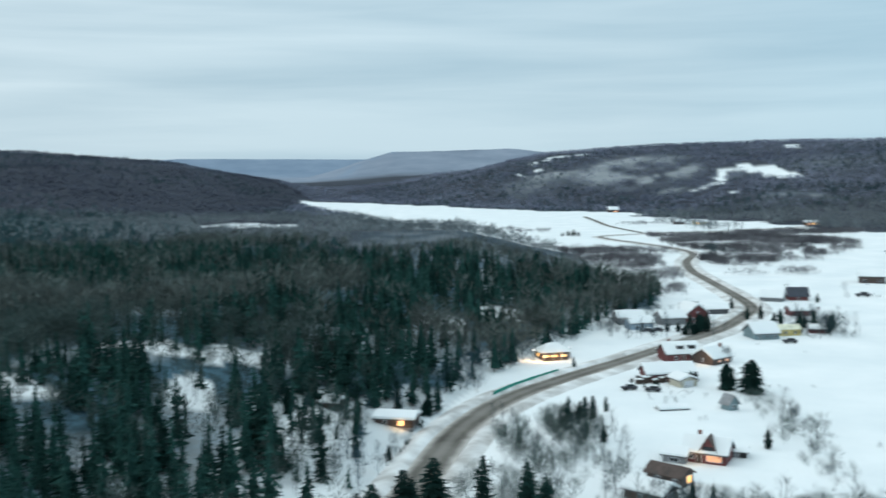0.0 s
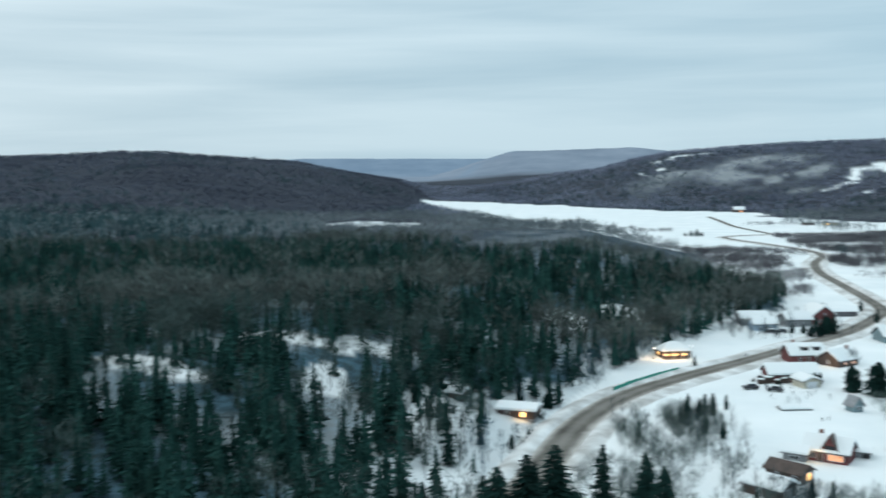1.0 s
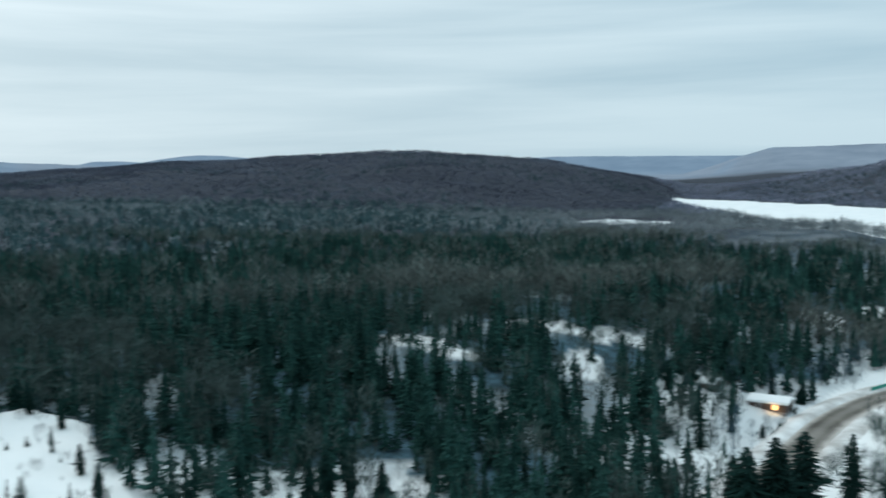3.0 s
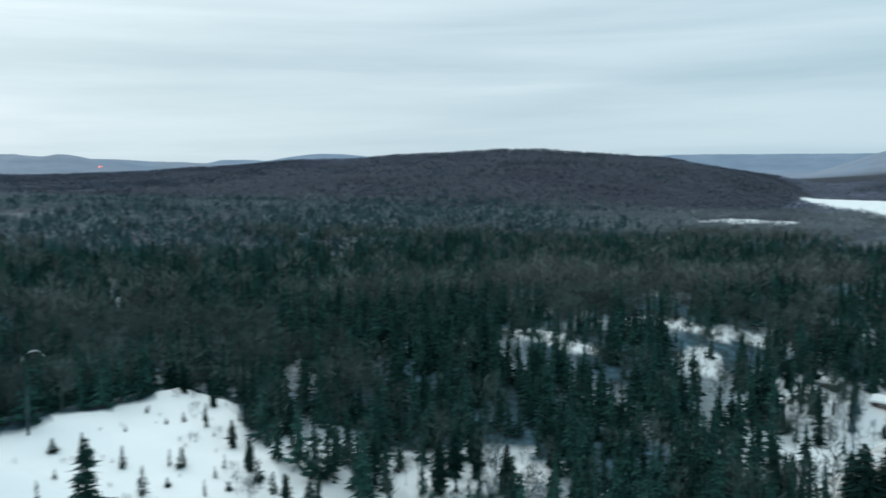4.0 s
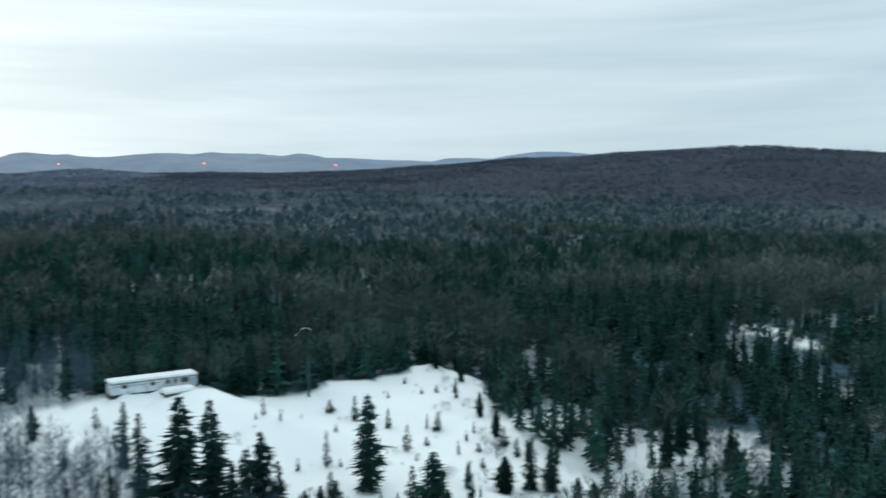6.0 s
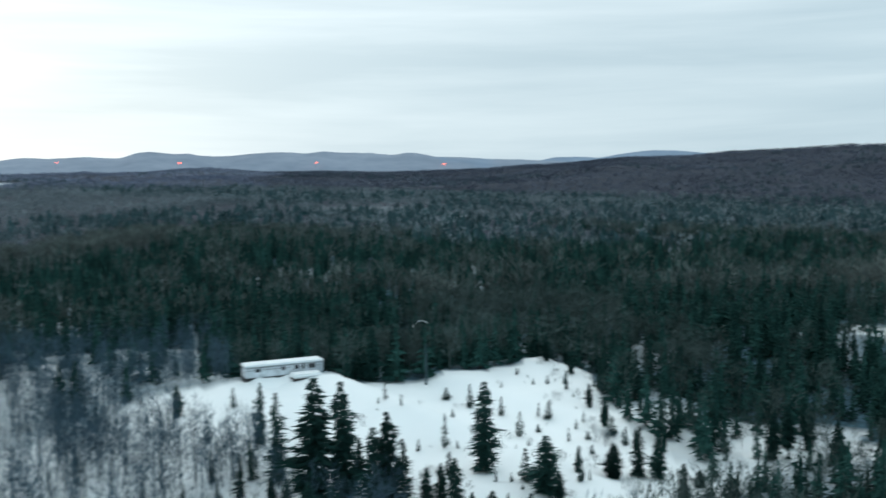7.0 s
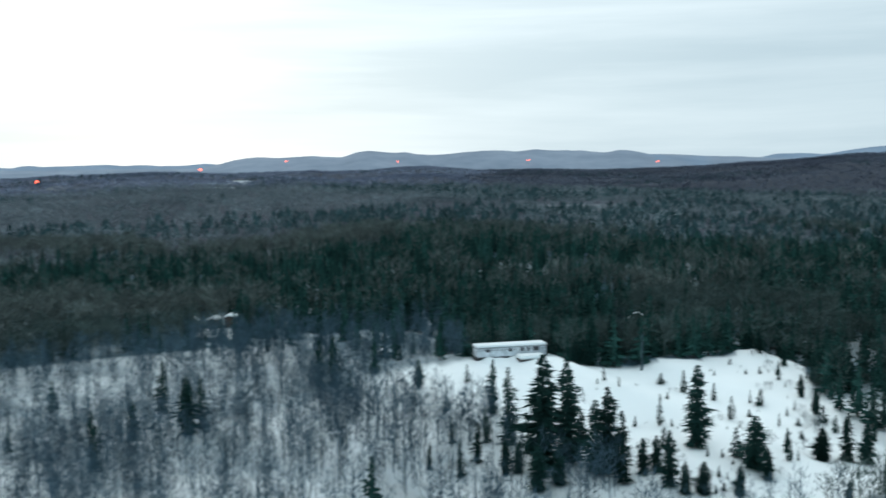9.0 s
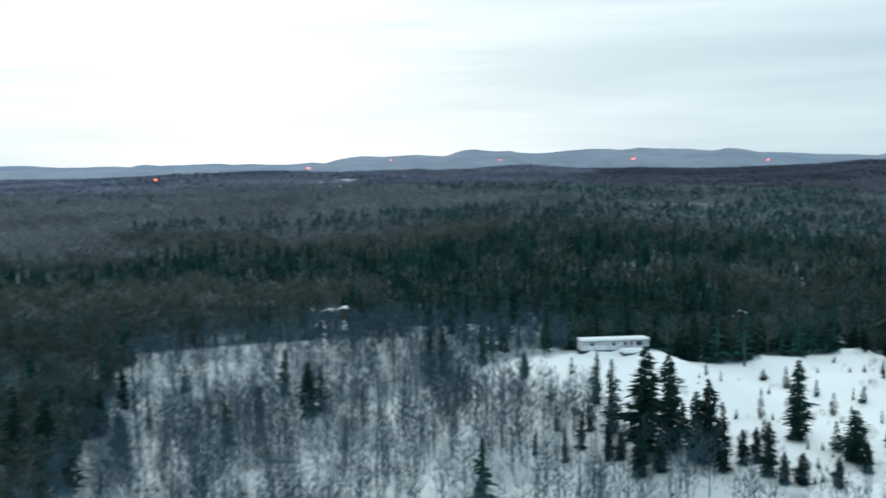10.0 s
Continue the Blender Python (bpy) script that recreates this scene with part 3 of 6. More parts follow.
def join(pieces):
    vs, fs, ms, o = [], [], [], 0
    for v, f, m in pieces:
        vs.append(v)
        fs.append(np.array(f) + o)
        ms += [m] * len(f)
        o += len(v)
    return np.concatenate(vs), np.concatenate(fs), np.array(ms)


def lace_conifer(rnd, twigs, width, whorls=16, base=0.05, core=0.3, droop=0.35, thin=1.0, foot=0.82, taper=0.88):
    """Unit-height spruce: a thin dark core hung with many small boughs in uneven whorls. Material 0 needles, 1 bark."""
    pieces = [(*cone((0, 0, -0.03), (0, 0, 0.94), 0.013, 0.003, 3), 1)]
    if core:
        pieces.append((*cone((0, 0, base + 0.06), (0, 0, 0.97), width * core, 0, 5), 0))
    lobes = [rnd.uniform(0.7, 1.2) for _ in range(7)]
    reach = [rnd.uniform(0.7, 1.2) for _ in range(whorls)]
    lean = [rnd.uniform(0, 6.283) for _ in range(whorls)]
    vs, fs = [], []
    for k in range(twigs):
        w = min(whorls - 1, int(whorls * rnd.random() ** 1.3))
        t = min(max((w + rnd.gauss(0.5, 0.3)) / whorls, 0.0), 0.97)
        z = base + (0.97 - base) * t
        a = rnd.uniform(0, 6.283)
        full = width * ((min(1.0, foot + 1.5 * t) * (1 - t) ** taper if width < 0.35 else math.sin(math.pi * (0.22 + 0.78 * t)) ** 0.6) * reach[w] * (1 + 0.22 * math.cos(a - lean[w])) * lobes[int(a * 7 / 6.2832) % 7] + 0.05)
        L = full * rnd.uniform(0.5, 1.15)
        c, sn = math.cos(a), math.sin(a)
        fall = L * droop * rnd.uniform(-0.3, 1.4)
        start = L * rnd.uniform(0.15, 0.6)
        q = rnd.uniform(-1.5, 1.5)
        h = (width * rnd.uniform(0.05, 0.12) + L * 0.05) * thin
        side = np.array((-sn * math.cos(q), c * math.cos(q), math.sin(q))) * h
        p = np.array((c * start, sn * start, z - fall * start / L))
        turn = a + rnd.uniform(-0.5, 0.5)
        tip = np.array((math.cos(turn) * L, math.sin(turn) * L, z - fall))
        i = len(vs)
        vs += [p + side, p - side, tip]
        fs.append((i, i + 1, i + 2))
    pieces.append((np.array(vs), fs, 0))
    return join(pieces)


def spruce_template(rnd, tiers, spokes, gap=0.08, width=0.19):
    """Unit-height far spruce: a few ragged skirts. Material 0 needles."""
    pieces = []
    for k in range(tiers):
        t = k / tiers
        z = gap + (1 - gap) * t
        rad = width * (1 - t) ** 0.85 * rnd.uniform(0.82, 1.12) + 0.012
        top = z + (1 - gap) / tiers * rnd.uniform(1.5, 1.9)
        ph = rnd.uniform(0, 6.3)
        ring = []
        for s in range(spokes * 2):
            a = ph + s * math.pi / spokes
            r = rad * (rnd.uniform(0.6, 1.3) if s % 2 == 0 else rnd.uniform(0.3, 0.6))
            dz = -rad * 0.35 * rnd.uniform(0.6, 1.2) if s % 2 == 0 else 0.01
            ring.append((math.cos(a) * r, math.sin(a) * r, z + dz))
        vs = np.array(ring + [(0, 0, min(top, 1.0))])
        n = spokes * 2
        pieces.append((vs, [(i, (i + 1) % n, n) for i in range(n)], 0))
    return join(pieces)


def split_tree(data):
    """Crown and trunk of a template as two meshes."""
    v, f, m = data
    out = []
    for k in (0, 1):
        g = f[m == k]
        keep, inv = np.unique(g, return_inverse=True)
        out.append((v[keep], inv.reshape(g.shape), np.zeros(len(g), int)))
    return out


def bare_template(rnd, limbs, twigs, sides=3, spread=0.22, thick=1.0):
    """Unit-height leafless tree."""
    lean = np.array((rnd.uniform(-0.04, 0.04), rnd.uniform(-0.04, 0.04)))
    pieces = [(*cone((0, 0, -0.03), (*lean * 0.6, 0.55), 0.014 * thick, 0.009 * thick, sides + 1), 1), (*cone((*lean * 0.6, 0.54), (*lean, 1.0), 0.009 * thick, 0, sides), 1)]
    for k in range(limbs):
        z = 0.25 + 0.62 * (k + rnd.random()) / limbs
        a = k * 2.4 + rnd.uniform(-0.5, 0.5)
        L = spread * rnd.uniform(0.6, 1.15) * (1.15 - 0.6 * z)
        p = np.array((*lean * z, z))
        q = p + np.array((math.cos(a) * L, math.sin(a) * L, L * rnd.uniform(0.8, 1.7)))
        pieces.append((*cone(p, q, 0.006 * thick, 0.0, sides), 1))
        for j in range(twigs):
            t = rnd.uniform(0.3, 1.0)
            b = p + (q - p) * t
            a2 = a + rnd.uniform(-1.3, 1.3)
            l2 = L * rnd.uniform(0.35, 0.7)
            pieces.append((*cone(b, b + np.array((math.cos(a2) * l2, math.sin(a2) * l2, l2 * rnd.uniform(0.5, 1.6))), 0.0034 * thick, 0, 3), 1))
    return join(pieces)


def spray_template(rnd, sprays, spread, width, length, limbs=6, base=0.3, thick=0.8, stem=True):
    """Unit-height leafless tree whose fine twigs stand as many narrow sprays."""
    pieces = [(*cone((0, 0, -0.03), (0.01, 0, 0.6), 0.013 * thick, 0.007 * thick, 3), 1), (*cone((0.01, 0, 0.58), (0.0, 0.01, 1.0), 0.008 * thick, 0, 3), 1)]
    if not stem:
        pieces = []
    for k in range(limbs):
        z, a = rnd.uniform(0.25, 0.75), k * 2.4 + rnd.uniform(-0.5, 0.5)
        L = spread * rnd.uniform(0.7, 1.1)
        pieces.append((*cone((0, 0, z), (math.cos(a) * L, math.sin(a) * L, z + L * rnd.uniform(0.8, 1.5)), 0.006 * thick, 0, 3), 1))
    vs, fs = [], []
    lobes = [(rnd.uniform(-0.5, 0.5) * spread, rnd.uniform(-0.5, 0.5) * spread, rnd.uniform(0.75, 1.15)) for _ in range(3)]
    for k in range(sprays):
        u = rnd.random() ** 0.85
        z = base + (1 - base) * 0.88 * u
        ox, oy, top = lobes[k % 3]
        R = spread * max(0.15, math.sin(math.pi * min(1, 0.12 + 0.86 * u)) ** 0.7)
        a, q = rnd.uniform(0, 6.283), math.sqrt(rnd.random())
        p = np.array((math.cos(a) * R * q + ox * u, math.sin(a) * R * q + oy * u, z * (top if u > 0.5 else 1.0) if top < 1 else z))
        d = np.array((math.cos(a) * q * 0.6 + rnd.uniform(-0.3, 0.3), math.sin(a) * q * 0.6 + rnd.uniform(-0.3, 0.3), rnd.uniform(0.5, 1.2)))
        d /= np.linalg.norm(d)
        s = np.cross(d, np.array((rnd.uniform(-1, 1), rnd.uniform(-1, 1), rnd.uniform(-0.4, 0.4))))
        s /= np.linalg.norm(s) + 1e-6
        w, l = width * rnd.uniform(0.6, 1.3), length * rnd.uniform(0.6, 1.3)
        i = len(vs)
        vs += [p - s * w / 2, p + s * w / 2, p + d * l]
        fs.append((i, i + 1, i + 2))
    pieces.append((np.array(vs), fs, 0))
    return join(pieces)


def scatter(name, templates, pts, heights, widths, mats, label, category, seed, soft=False):
    """Many trees joined into one object."""
    rnd = np.random.default_rng(seed)
    V, F, M, T = [], [], [], []
    o = 0
    kinds = rnd.integers(0, len(templates), len(pts))
    for k, (tv, tf, tm) in enumerate(templates):
        sel = np.where(kinds == k)[0]
        if not len(sel):
            continue
        ang = rnd.uniform(0, 6.283, len(sel))
        c, s = np.cos(ang), np.sin(ang)
        hx = (heights[sel] * widths[sel])
        x = (tv[None, :, 0] * c[:, None] - tv[None, :, 1] * s[:, None]) * hx[:, None] + pts[sel, 0, None]
        y = (tv[None, :, 0] * s[:, None] + tv[None, :, 1] * c[:, None]) * hx[:, None] + pts[sel, 1, None]
        z = tv[None, :, 2] * heights[sel][:, None] + pts[sel, 2, None]
        V.append(np.stack([x, y, z], -1).reshape(-1, 3))
        F.append((tf[None] + (np.arange(len(sel)) * len(tv))[:, None, None] + o).reshape(-1, 3))
        M.append(np.tile(tm, len(sel)))
        T.append(np.repeat(rnd.random(len(sel)), len(tv)))
        o += len(sel) * len(tv)
    me = mesh_from(name, np.concatenate(V), np.concatenate(F), mats, np.concatenate(M), np.concatenate(T), soft)
    return tagged(new(name, me), label, category, kind="stuff")


def conifer_share(x, y, r):
    az = np.degrees(np.arctan2(HUB[0] - x, y - HUB[1]))
    n = 0.6 * fbm(x, y, 45, 70) + 0.4 * fbm(x, y, 16, 72)

    def spot(a, d, wa, wd):
        return np.exp(-((az - a) / wa) ** 2 - ((r - d) / wd) ** 2)

    band = 0.16 * np.exp(-((r - 345) / 70) ** 2) - 0.06 * np.exp(-((r - 255) / 35) ** 2) + 0.05 * np.exp(-((r - 165) / 30) ** 2)
    # a dark belt along the plateau's near rim and out to the tip by the road
    band = band + 0.14 * np.exp(-((r - np.interp(az, (0, 10), (385, 430))) / 40) ** 2) * smooth((24 - az) / 8) + 0.05 * smooth((22 - az) / 12) * smooth((r - 215) / 30)
    band = band + 0.12 * ((az < 3) & (r > 285) & (r < 405)) - 0.20 * spot(3.6, 345, 3.0, 26) - 0.12 * spot(8.5, 300, 2.6, 20) - 0.14 * spot(14, 262, 3, 18)
    band = band + 0.13 * ((x > -50) & (x < -8) & (y > 193) & (y < 248))
    band = band + 0.05 * smooth((az - 13) / 4) * smooth((r - 195) / 15) + 0.05 * smooth((az - 12) / 4) * smooth((r - 255) / 15) * smooth((36 - az) / 6)
    band = band + 0.10 * smooth((az - 9) / 4) * smooth((30 - az) / 4) * smooth((212 - r) / 25) + 0.10 * ((x > -61) & (x < -44) & (y > 60) & (y < 76))
    band = band + 0.02 * smooth((az - 27) / 5) * smooth((46 - az) / 5) * smooth((185 - r) / 25)
    band = band + 0.06 * smooth((az - 26) / 4) * smooth((50 - az) / 5) * smooth((r - 175) / 20) + (0.05 + 0.12 * np.exp(-((r - 315) / 55) ** 2)) * smooth((az - 52) / 8) - 0.20 * smooth((az - 83) / 7) - 0.22 * spot(86, 245, 11, 28)
    s = 0.03 + smooth((n + band - 0.475) / 0.075) * 0.87
    far = smooth((0.65 * fbm(x, y, 130, 74) + 0.35 * fbm(x, y, 35, 75) + 0.10 * np.exp(-((r - 430) / 160) ** 2) * (1 - 1.1 * smooth((az - 50) / 10)) - 0.06 * smooth((az - 60) / 12) + 0.12 * smooth((54 - az) / 8) * smooth((az - 12) / 6) - 0.455) / 0.11) * 0.8 * smooth((az - 12) / 12)
    k = smooth((r - 440 + 60 * smooth((az - 45) / 12) + 45 * smooth((8 - az) / 5)) / 60)
    return s * (1 - k) + far * k


def rim(x, y):
    """Where the plateau's tall near woods give way to the low far ones."""
    return 380 + 140 * smooth((0.7 * fbm(x, y, 90, 81) + 0.3 * fbm(x, y, 14, 82) - 0.32) / 0.36)


def forest():
    rnd = np.random.default_rng(3)

    def candidates(r0, r1, per, a0=-34, a1=128):
        n = int(0.5 * radians(a1 - a0) * (r1 * r1 - r0 * r0) / per)
        r = np.sqrt(rnd.uniform(r0 * r0, r1 * r1, n))
        a = np.radians(rnd.uniform(a0, a1, n))
        x, y = HUB[0] - np.sin(a) * r, HUB[1] + np.cos(a) * r
        u, v = (x + 139.3) * 0.284 + (y - 46.0) * 0.959, -(x + 139.3) * 0.959 + (y - 46.0) * 0.284
        keep = (open_ground(x, y) < 0.5) & (slope_open(x, y) < 0.5) & ~((np.abs(u) < 9.5) & (np.abs(v) < 4.0)) & ~((x > -13.5) & (x < -2) & (y > 146) & (y < 176))
        return x[keep], y[keep], r[keep]

    def plant(name, sel, temps, mats, label, high, wide, seed):
        px, py = x[sel], y[sel]
        h = rnd.uniform(*high, len(px)) * (0.78 + 0.44 * fbm(px, py, 30, 80)) * (low[sel] if len(low) == len(sel) else 1.0)
        scatter(name, temps, np.column_stack([px, py, land(px, py)]), h, rnd.uniform(*wide, len(px)), mats, label, "forest", seed)

    t_rnd = random.Random(5)
    green, grey, dull = [SPRUCE, TRUNK], [BARK, BARK], [FARWOOD, FARWOOD]
    s_near = [lace_conifer(t_rnd, 165, t_rnd.uniform(0.15, 0.21), 11, 0.05, 0.28, 0.4, 1.45) for _ in range(8)]
    s_mid = [lace_conifer(t_rnd, 44, 0.21, 7, 0.05, 0.45, 0.4, 2.2) for _ in range(6)]
    s_far = [spruce_template(t_rnd, 2, 3, 0.05, 0.24) for _ in range(5)]
    b_near = [spray_template(t_rnd, 104, 0.21, 0.0145, 0.115, 5, 0.28, 0.7) for _ in range(8)]
    b_open = [spray_template(t_rnd, 70, 0.15, 0.011, 0.12, 6, 0.10, 0.75) for _ in range(8)]
    b_mid = [spray_template(t_rnd, 46, 0.24, 0.024, 0.20, 3) for _ in range(6)]
    b_far = [spray_template(t_rnd, 18, 0.32, 0.06, 0.26, 0, 0.1, 1.5, False) for _ in range(5)]
    b_hill = [spray_template(t_rnd, 7, 0.40, 0.15, 0.40, 0, 0.0, 0.6, False) for _ in range(5)]
    low = ()
    # near woods; the grove on the slope is open hardwood
    x, y, r = candidates(70, 245, 5.5)
    crest = np.interp(y, CREST_Y, CREST_X)
    edge = np.interp(y, EDGE_Y, EDGE_X)
    grove = (y < 40) & (x > np.where(y < 22, np.interp(y, (4, 22), (-206, -168)), crest - 1))
    fringe = (edge - x < fringe_width(y)) & (y > 122) & (y < 245)
    dark = (y < np.interp(x, (-210, -150, -105), (-44, -60, -70))) & (x < -100)
    share = (1 - 0.95 * foreground(x, y)) * np.where(grove & ~dark, 0.002, np.where(fringe, 0.2, np.where((edge - x < 12) & (y > 226), 0.3, np.maximum(conifer_share(x, y, r), 0.55 * ((edge - x < fringe_width(y) + 13) & (y > 124) & (y < 226))))))
    con = rnd.random(len(x)) < share
    behind = (x < crest) & (x > crest - 26) & (y > 22) & (y < 125)
    fore = foreground(x, y)
    glade = (x > -98) & (x < -48) & (y > 62) & (y < np.interp(x, (-98, -87, -79, -70, -66, -56, -50), (86, 82, 89, 91, 104, 107, 101)))
    con = np.where(glade & (x < -55), rnd.random(len(x)) < 0.72, con)
    con = np.where(glade & (x >= -55) & (y < 90), rnd.random(len(x)) < 0.25, con)
    con = np.where(behind, rnd.random(len(x)) < 0.6, con)
    dell = hollow(x, y) & ~grove
    con = np.where(dell, rnd.random(len(x)) < 0.14, con)
    low = 1 - 0.62 * fore
    thin = (rnd.random(len(x)) < 1 - 0.3 * fore - 0.45 * (glade & (x < -55)) - 0.1 * glade - 0.3 * ((y > 8) & (y < 34) & (x > -118)) - 0.4 * ((y > 4) & (y < 40) & (x > -104))) & (rnd.random(len(x)) < np.where(fringe, 0.5, np.where((edge - x < fringe_width(y) + 16) & (y > 118) & (y < 196), 0.42, np.where(dell, 0.38 + 0.6 * smooth((fbm(x, y, 10, 87) - 0.36) / 0.24), np.where(grove & ~dark, np.where(x > -122, 0.8, 1.0) * (0.26 + 0.78 * smooth((fbm(x, y, 10, 87) - 0.36) / 0.24)), np.where(con, 0.8, 1.0))))))
    plant("conifer_forest", con & thin, s_near, green, "dense dark green spruce and fir forest on snow", (4.5, 11.5), (1.0, 1.5), 11)
    slope = grove & ~dark | fringe | dell
    plant("bare_forest", ~con & thin & ~slope, b_near, grey, "leafless grey-brown hardwood forest on snow", (5.5, 10.5), (0.95, 1.5), 12)
    plant("bare_grove", ~con & thin & slope, b_open, [GROVEWOOD, GROVEWOOD], "open grove of slender leafless hardwoods on a snow slope", (6, 11), (0.85, 1.35), 19)
    # strays that stand in the clearings
    sx, sy = [], []
    for cx, cy, ax, ay, turn in CLEARINGS[:11]:
        n = int(ax * ay * 0.30)
        c, s = math.cos(radians(turn)), math.sin(radians(turn))
        a, q = rnd.uniform(0, 6.283, n), np.sqrt(rnd.random(n)) * 1.1
        u, v = np.cos(a) * q * ax, np.sin(a) * q * ay
        sx.append(cx + u * c - v * s)
        sy.append(cy + u * s + v * c)
    x, y = np.concatenate(sx), np.concatenate(sy)
    low = ()
    con = rnd.random(len(x)) < 0.3
    plant("stray_conifers", con, s_near, green, "scattered dark spruces in the snowy clearings", (3.0, 8.0), (0.9, 1.3), 20)
    plant("stray_hardwoods", ~con, b_near, grey, "scattered leafless young hardwoods in the snowy clearings", (4.0, 8.5), (0.7, 1.1), 22)
    x, y, r = candidates(245, 525, 12.0, -30, 108)
    keep = r < rim(x, y)
    x, y, r = x[keep], y[keep], r[keep]
    bearing = np.degrees(np.arctan2(HUB[0] - x, y - HUB[1]))
    fore = foreground(x, y)
    con = rnd.random(len(x)) < conifer_share(x, y, r) * (1 - fore) * np.where((np.interp(y, EDGE_Y, EDGE_X) - x < 13) & (y < 420), 0.35, 1.0)
    low = (1 - 0.6 * fore) * (1 - 0.5 * smooth((8 - bearing) / 4) * smooth((r - 400) / 25)) * (1 - 0.3 * smooth((r - 400) / 80))
    plant("middle_conifer_forest", con, s_mid, green, "dark spruce forest on the plateau", (5.5, 10.5), (1.0, 1.5), 13)
    plant("middle_bare_forest", ~con, b_mid, [BROWNWOOD, BROWNWOOD], "leafless grey hardwoods among the spruces", (7, 12), (1.0, 1.55), 14)
    low = ()
    x, y, r = candidates(380, 1100, 50.0, -28, 100)
    keep = r >= rim(x, y)
    x, y, r = x[keep], y[keep], r[keep]
    con = rnd.random(len(x)) < conifer_share(x, y, r)
    pale = plateau_thin(x, y)
    con = con & (rnd.random(len(x)) < 0.8 - 0.7 * pale)
    grown = rnd.random(len(x)) > 0.45 * pale
    bearing = np.degrees(np.arctan2(HUB[0] - x, y - HUB[1]))
    low = np.where((bearing > 7.0) & (bearing < 14.4) & (r > 650) & (r < 900), 0.3, np.where((bearing < 7) & (r < 570), 0.5, 1.0)) * (1 - 0.6 * pale)
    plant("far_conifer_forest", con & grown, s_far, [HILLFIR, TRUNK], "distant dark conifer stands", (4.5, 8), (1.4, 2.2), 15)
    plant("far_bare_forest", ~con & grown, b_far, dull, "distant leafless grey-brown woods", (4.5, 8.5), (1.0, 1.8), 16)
    low = ()
    x, y, r = candidates(1050, 2150, 62.0, -28, 98)
    keep = rnd.random(len(x)) > 0.55 * thin_woods(x, y)
    x, y, r = x[keep], y[keep], r[keep]
    con = rnd.random(len(x)) < np.maximum(smooth((fbm(x, y, 150, 77) - 0.50) / 0.12) * 0.28, 0.5 * smooth((fbm(x, y, 60, 78) - 0.40) / 0.15) * smooth((-5 - np.degrees(np.arctan2(HUB[0] - x, y - HUB[1]))) / 3) * smooth((np.interp(np.degrees(np.arctan2(HUB[0] - x, y - HUB[1])), (-20, -17, -13, -11.5, -8.2), (1290, 1265, 1310, 1420, 1520)) - r) / 25))
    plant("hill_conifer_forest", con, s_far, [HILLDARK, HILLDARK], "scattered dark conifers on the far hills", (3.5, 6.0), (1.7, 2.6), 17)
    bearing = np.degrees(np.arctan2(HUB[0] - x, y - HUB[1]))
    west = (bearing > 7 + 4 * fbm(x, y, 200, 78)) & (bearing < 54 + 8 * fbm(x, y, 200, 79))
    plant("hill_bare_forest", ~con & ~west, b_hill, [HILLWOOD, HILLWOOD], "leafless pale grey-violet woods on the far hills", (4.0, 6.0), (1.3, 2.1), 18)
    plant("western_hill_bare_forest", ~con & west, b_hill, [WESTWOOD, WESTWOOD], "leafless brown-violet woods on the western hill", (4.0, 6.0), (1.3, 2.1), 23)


forest()

# ---- single trees ----
TREE_RND = random.Random(21)
SAPWOOD = material("grey_twigs", (0.032, 0.052, 0.059), (0.072, 0.106, 0.118), 0.6, 0.95, tone=0.35)


def mesh_part(name, data, mat, parent):
    v, f, m = data
    ob = new(name, mesh_from(name, v, f, [mat]))
    ob.parent = parent
    return ob


def make_spruce(label, tiers, boughs, width):
    ob = tagged(new("spruce_tree"), label, "tree", "spruces")
    crown, trunk = split_tree(lace_conifer(TREE_RND, tiers * boughs, width, tiers, 0.04, 0.2 if width < 0.22 else 0.6 * (width > 0.35), 0.4, 0.6, 0.55, 0.68))
    mesh_part("crown", crown, SPRUCE, ob)
    mesh_part("trunk", trunk, TRUNK, ob)
    return ob


def make_bare(label, limbs, twigs, spread):
    ob = tagged(new("bare_tree"), label, "tree", "bare trees")
    v, f, m = bare_template(TREE_RND, limbs, twigs, 3, spread, 0.6)
    cut = 11
    mesh_part("crown", (v[12:], f[cut:] - 12, m), SAPWOOD, ob)
    mesh_part("trunk", (v[:12], f[:cut], m), SAPWOOD, ob)
    return ob


SPRUCES = [make_spruce("dark green ragged spruce standing in snow", 17, 74, 0.17), make_spruce("slender dark green spruce standing in snow", 18, 58, 0.135),
           make_spruce("broad dark green fir standing in snow", 15, 86, 0.21)]
ROUNDFIRS = [make_spruce("dense rounded dark green fir on open snow", 9, 130, 0.36)]
SAPLINGS = [make_spruce("small thin spruce sapling poking out of the snow", 8, 42, 0.26), make_spruce("short bushy fir sapling in the snow", 7, 56, 0.34)]
BARES = [make_bare("leafless grey hardwood tree with fine twigs", 20, 6, 0.15) for _ in range(4)]
SHRUBS = []
for _ in range(3):
    bush = tagged(new("shrub"), "leafless grey shrub on the snow", "shrub", "shrubs")
    mesh_part("twig_crown", spray_template(TREE_RND, 90, 0.42, 0.016, 0.26, 8, 0.05, 0.9), SAPWOOD, bush)
    SHRUBS.append(bush)
USED = set()


